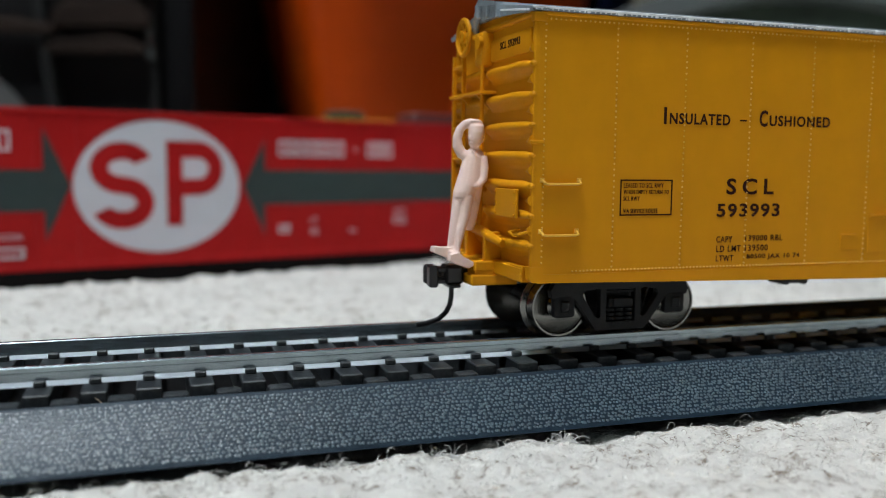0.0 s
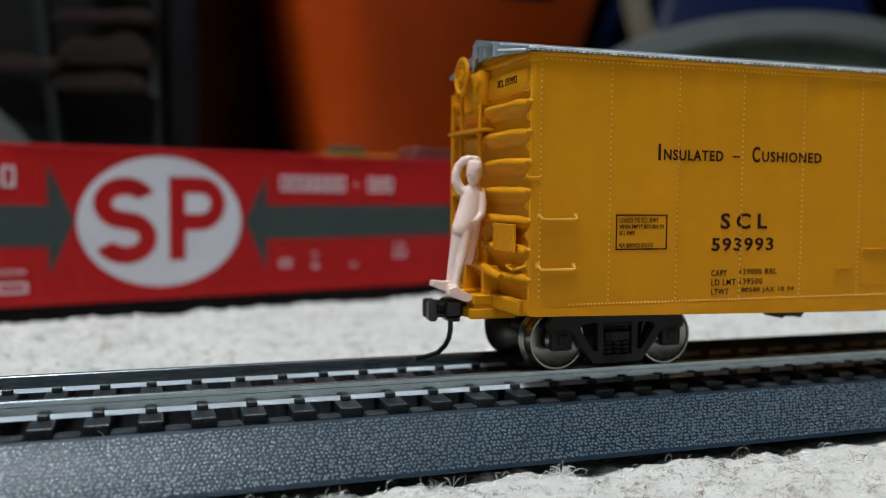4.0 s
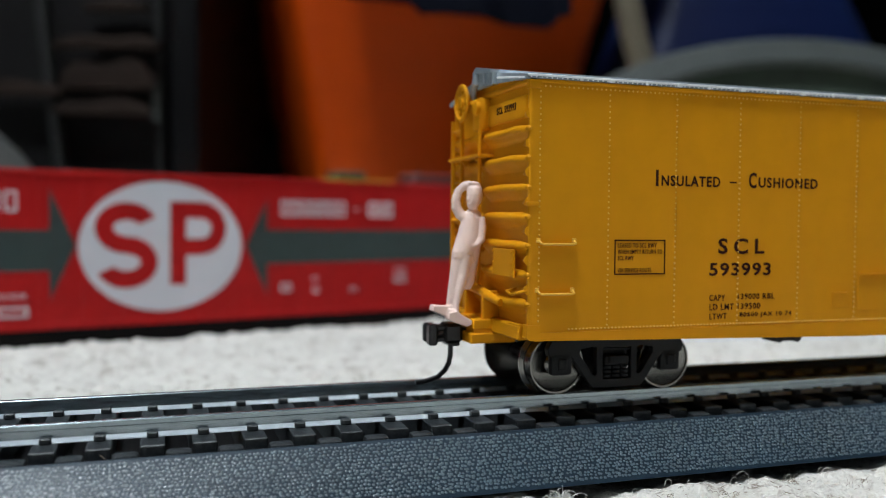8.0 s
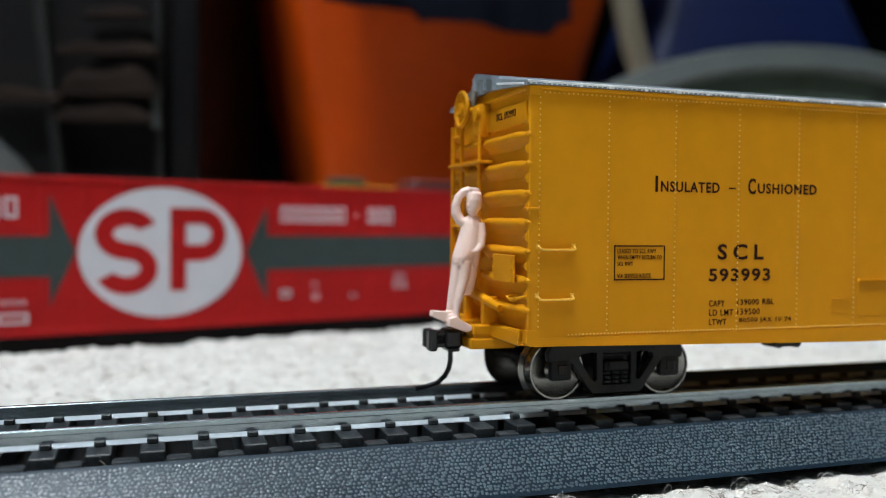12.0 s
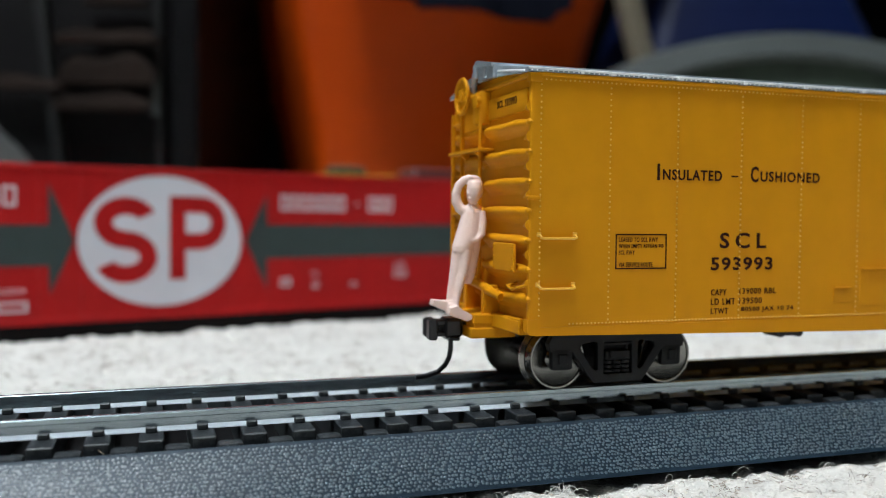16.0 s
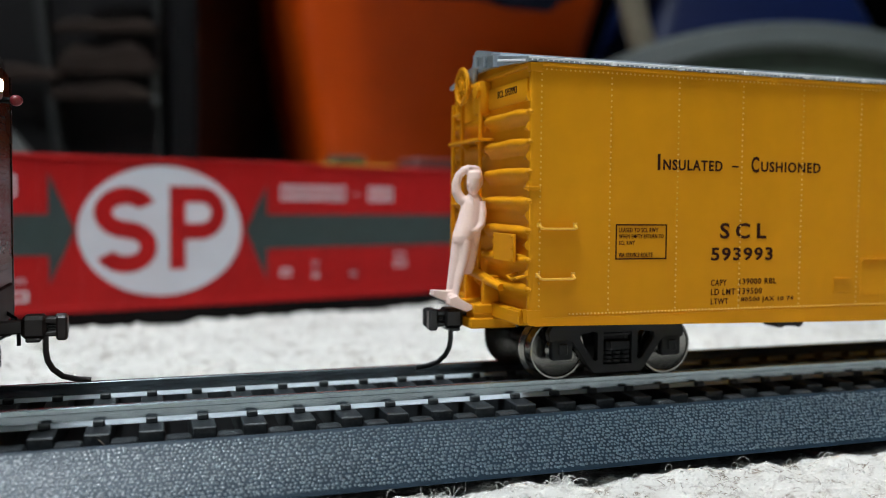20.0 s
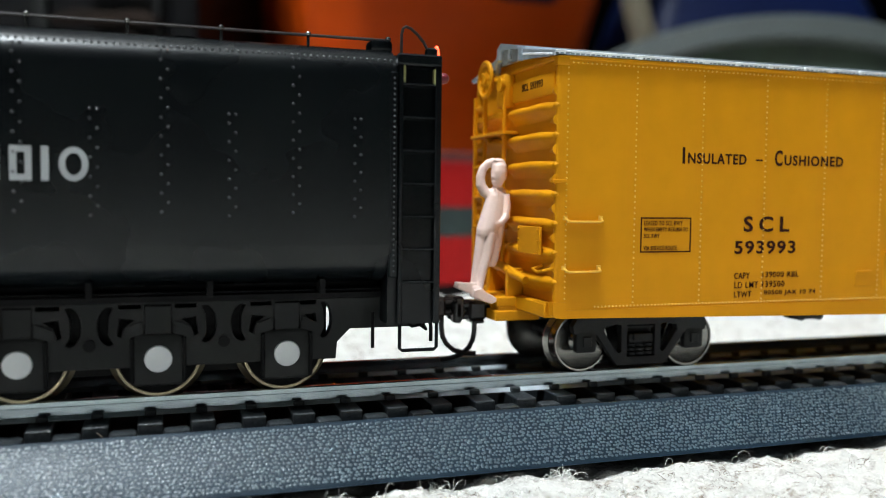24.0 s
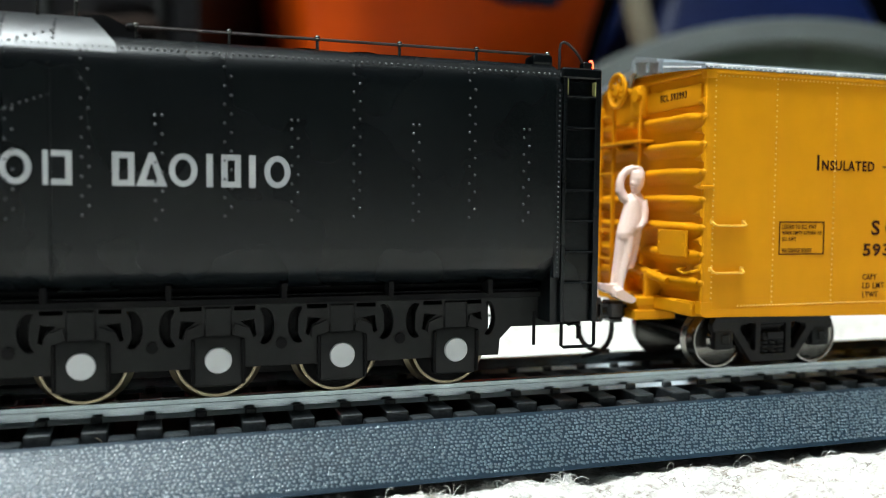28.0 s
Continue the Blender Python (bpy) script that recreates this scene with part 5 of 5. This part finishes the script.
def drawer_unit(x, y, rz):
    """A tall tower of two smoky bins in a black frame; its corner edges lean inwards. The unseen upper part is added to
    shade the orange bin.
    """
    c = thing("drawer_unit", "black plastic drawer unit with smoky fronts, unseen top added for shade", "drawers", x, y, 0, rz)
    # height made up beyond the view, to cast shade on the bin
    w, d, h = 250.0, 300.0, 700.0
    part("side_wall", cuboid(bmn(), -w / 2, -w / 2 + 10, 0, d, 0, h, 2), BLACK_TUB, c)
    part("side_wall", cuboid(bmn(), w / 2 - 18, w / 2, 0, d, 0, h, 2), BLACK_TUB, c)
    part("back_wall", cuboid(bmn(), -w / 2 + 10, w / 2 - 18, d - 4, d, 0, h), BLACK_TUB, c)
    part("top", cuboid(bmn(), -w / 2, w / 2, 0, d, h, h + 12, 3), BLACK_TUB, c)
    for z in (4.0, 350.0):
        dr = part("drawer_front", cuboid(bmn(), -w / 2 + 12, w / 2 - 20, 2, 6, z, z + 338, 2), SMOKE, c, "smoky translucent drawer front")
        # grey stripes paint the highlights along the moulded edges
        part("corner_edge", prism(bmn(), [(43.5, z), (48.5, z), (11.5, z + 336), (4.5, z + 336)], -9, 1.5), EDGE_GREY, dr, "moulded edge, its highlight put in as grey")
        part("corner_edge", prism(bmn(), [(100, z), (103.5, z), (99.5, z + 336), (97, z + 336)], -4, 1.5), EDGE_GREY, dr, "moulded edge, its highlight put in as grey")
    # a white glint on the front, built as a pale bar
    part("glint_bar", cuboid(bmn(), 97.5, 102, -8, -4.5, 100, 127, 1.2), GREY_LID, c, "small pale bar standing in for a glint")
    return c


def folded_cloth(name, label, x, y, z, rz, w, d, h, material, seed):
    rnd = random.Random(seed)
    c = thing(name, label, "cloth", x, y, z, rz)
    n = 18
    b = bmn()
    rows = []
    for i in range(n + 1):
        for_y = []
        for k in range(13):
            a = math.pi * k / 12
            wob = (0.4 + 0.6 * (1 - abs(2 * i / n - 1) ** 4)) * (1 + 0.15 * math.sin(i * 0.5 + seed) + 0.03 * rnd.random())
            for_y.append(b.verts.new(((i / n - 0.5) * w, -d / 2 * math.cos(a), h * wob * math.sin(a) ** 0.5 if 0 < k < 12 else 0)))
        rows.append(for_y)
    for p, q in zip(rows, rows[1:]):
        for k in range(12):
            b.faces.new((p[k], p[k + 1], q[k + 1], q[k]))
        b.faces.new((p[0], p[12], q[12], q[0]))
    b.faces.new(rows[0])
    b.faces.new(rows[-1][::-1])
    bmesh.ops.recalc_face_normals(b, faces=b.faces[:])
    part("fold", b, material, c, "", 80)
    return c


def lid_arch(x, y, rz):
    """A grey round lid leaning behind the boxcar, with a thick rim and a dished dark middle."""
    c = thing("round_lid", "grey plastic round lid leaning on edge", "lid", x, y, 0, rz)
    n = 72
    R = 196.0
    prof = [(R, 6), (R + 3, 0), (R, -6), (R - 20, -9), (R - 24, -3), (R - 26, 4)]
    b = bmn()
    rings = []
    for k in range(n):
        a = 2 * math.pi * k / n
        rings.append([b.verts.new((q * math.cos(a), o, q * math.sin(a) * 0.66)) for q, o in prof])
    for p, q in zip(rings, rings[1:] + rings[:1]):
        for i in range(len(prof)):
            b.faces.new((p[i], p[(i + 1) % len(prof)], q[(i + 1) % len(prof)], q[i]))
    bmesh.ops.recalc_face_normals(b, faces=b.faces[:])
    part("rim", b, GREY_LID, c)
    plate("disc", [[((R - 23) * math.cos(a), (R - 23) * 0.66 * math.sin(a)) for a in (2 * math.pi * k / 48 for k in range(48))]], 3, UPRIGHT, DARK_GREEN, c, "dark mottled middle", 0.0)
    return c


def background():
    bx, by = ahead(0.01, 640)
    tub("orange_bin", "orange plastic storage bin standing on carpet", "bin", bx + 1, by + 110, 0, 294, 288, 330, 66, ORANGE, 20)
    cloth_over_rim("draped_shirt", "dark navy cloth hanging over the bin", bx - 19, by - 46, 330, -1, 172, 154, NAVY)
    dx, dy = ahead(-0.506, 560)
    drawer_unit(dx, dy, -18.5)
    for k, (pxx, z, w, h) in enumerate(((-0.386, 146, 66, 8), (-0.384, 120, 60, 18), (-0.39, 104, 62, 10), (-0.375, 170, 40, 6), (-0.49, 116, 60, 9))):
        qx, qy = ahead(pxx, 552)
        folded_cloth("folded_cloth", "brown folded cloth showing through the drawer front", qx, qy, z, -18.5, w, 12, h, BROWN_CLOTH, k)
    gx, gy = ahead(-0.55, 500)
    folded_cloth("grey_cloth", "pale grey crumpled cloth before the drawers", gx, gy, 0, -18.5, 118, 60, 80, GREY_CLOTH, 3)
    ux, uy = ahead(0.36, 760)
    tub("blue_tub", "dark blue plastic storage tub standing on carpet", "bin", ux, uy + 60, -16, 124, 150, 300, -95, BLUE, 24)
    lx, ly = ahead(0.40, 560)
    lid = lid_arch(lx, ly, -18)
    lid.location.z = 0.027
    sx, sy = ahead(0.205, 640)
    s = thing("beige_strap", "beige strap hanging beside the blue tub", "strap", sx, sy, 0, -18)
    part("strap_band", tube(bmn(), [(36, 0, 0), (26, 0, 80), (18, 0, 140), (8, 0, 175), (-2, 0, 220), (-8, 0, 270), (-10, 0, 330)], 10, 8), BEIGE, s)
    # toys behind the red boxcar
    tx, ty = ahead(-0.10, 440)
    t = thing("yellow_toy_car", "yellow toy rail car standing behind red boxcar", "toy", tx, ty, 0, 15)
    part("body", cuboid(bmn(), -24, 36, -12, 12, 4, 58.6, 2), TOY_YELLOW, t)
    part("cab", cuboid(bmn(), -14, 2, -8, 8, 58, 63.0, 1.5), DARK_GREEN, t, "dark olive cab")
    part("deck", cuboid(bmn(), -26, 38, -13, 13, 0, 4, 1), BLACK_PLASTIC, t)
    tx, ty = ahead(-0.005, 440)
    t = thing("maroon_toy_car", "maroon toy rail car standing behind red boxcar", "toy", tx, ty, 0, 15)
    part("body", cuboid(bmn(), -24, 24, -12, 12, 4, 58, 2), TOY_MAROON, t)
    part("roof", cuboid(bmn(), -20, 20, -9, 9, 58, 62, 1.8), TOY_MAROON, t)
    part("deck", cuboid(bmn(), -28, 28, -13, 13, 0, 4, 1), BLACK_PLASTIC, t)
    # added black sheet that stands in for the dark space behind
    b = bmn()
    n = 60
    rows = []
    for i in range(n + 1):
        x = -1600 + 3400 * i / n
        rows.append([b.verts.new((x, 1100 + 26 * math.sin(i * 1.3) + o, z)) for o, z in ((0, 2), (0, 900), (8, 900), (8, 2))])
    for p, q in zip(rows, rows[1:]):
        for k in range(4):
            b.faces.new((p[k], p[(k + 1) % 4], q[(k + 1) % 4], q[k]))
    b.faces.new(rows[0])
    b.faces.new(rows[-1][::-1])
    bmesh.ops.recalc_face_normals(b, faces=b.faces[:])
    cl = thing("dark_backdrop", "added black pleated sheet standing in for the dark behind", "cloth", 0, 0, 0)
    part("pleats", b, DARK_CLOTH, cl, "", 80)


background()


# ---- motion ----
# seconds, millimetres along the track
BOXCAR_WAY = [(0, 0), (23.3, 0), (23.5, 0.1), (23.75, 1.6), (24, 4.15), (24.25, 7.7), (24.5, 11.4), (24.75, 15.05), (25, 18.7), (25.25, 22.3), (25.5, 25.7), (25.75, 28.4), (26, 29.55), (26.25, 29.7), (28, 29.7)]
TENDER_WAY = [(0, -392.0), (19.5, -92.1), (20, -84.4), (20.5, -76.8), (21, -69.1), (21.5, -61.2), (22, -53.8), (22.5, -46.3), (23, -38.8), (23.5, -31.3), (24, -24.8), (24.25, -21.2), (24.5, -17.6), (24.75, -14.0), (25, -10.45),
              (25.25, -6.9), (25.5, -3.6), (25.75, -1.1), (26, -0.15), (26.25, -0.05), (28, 0.0)]


def along(way, t):
    for (t0, s0), (t1, s1) in zip(way, way[1:]):
        if t <= t1:
            return s0 + (s1 - s0) * (t - t0) / (t1 - t0)
    return way[-1][1]


def motions():
    def rolling(sets, way, times):
        for w in sets:
            x, y, z = w.location
            r = z * 1000
            walk(w, [(t, pose(x, y, z) @ pose(0, 0, 0, 0, math.degrees(along(way, t) / r), 0)) for t in times])
    walk(BOXCAR, [(t, pose(s / 1000, 0, RAILTOP / 1000)) for t, s in BOXCAR_WAY])
    base = FIGURINE.location.copy()
    walk(FIGURINE, [(t, pose(s / 1000, base.y, base.z)) for t, s in BOXCAR_WAY])
    walk(TENDER_CAR, [(t, pose(s / 1000, 0, RAILTOP / 1000)) for t, s in TENDER_WAY])
    rolling(BOXCAR_WHEELS, BOXCAR_WAY, [0, 23.3] + [23.5 + 0.25 * k for k in range(12)] + [28])
    rolling(TENDER_WHEELS, TENDER_WAY, [0.5 * k for k in range(57)])


motions()
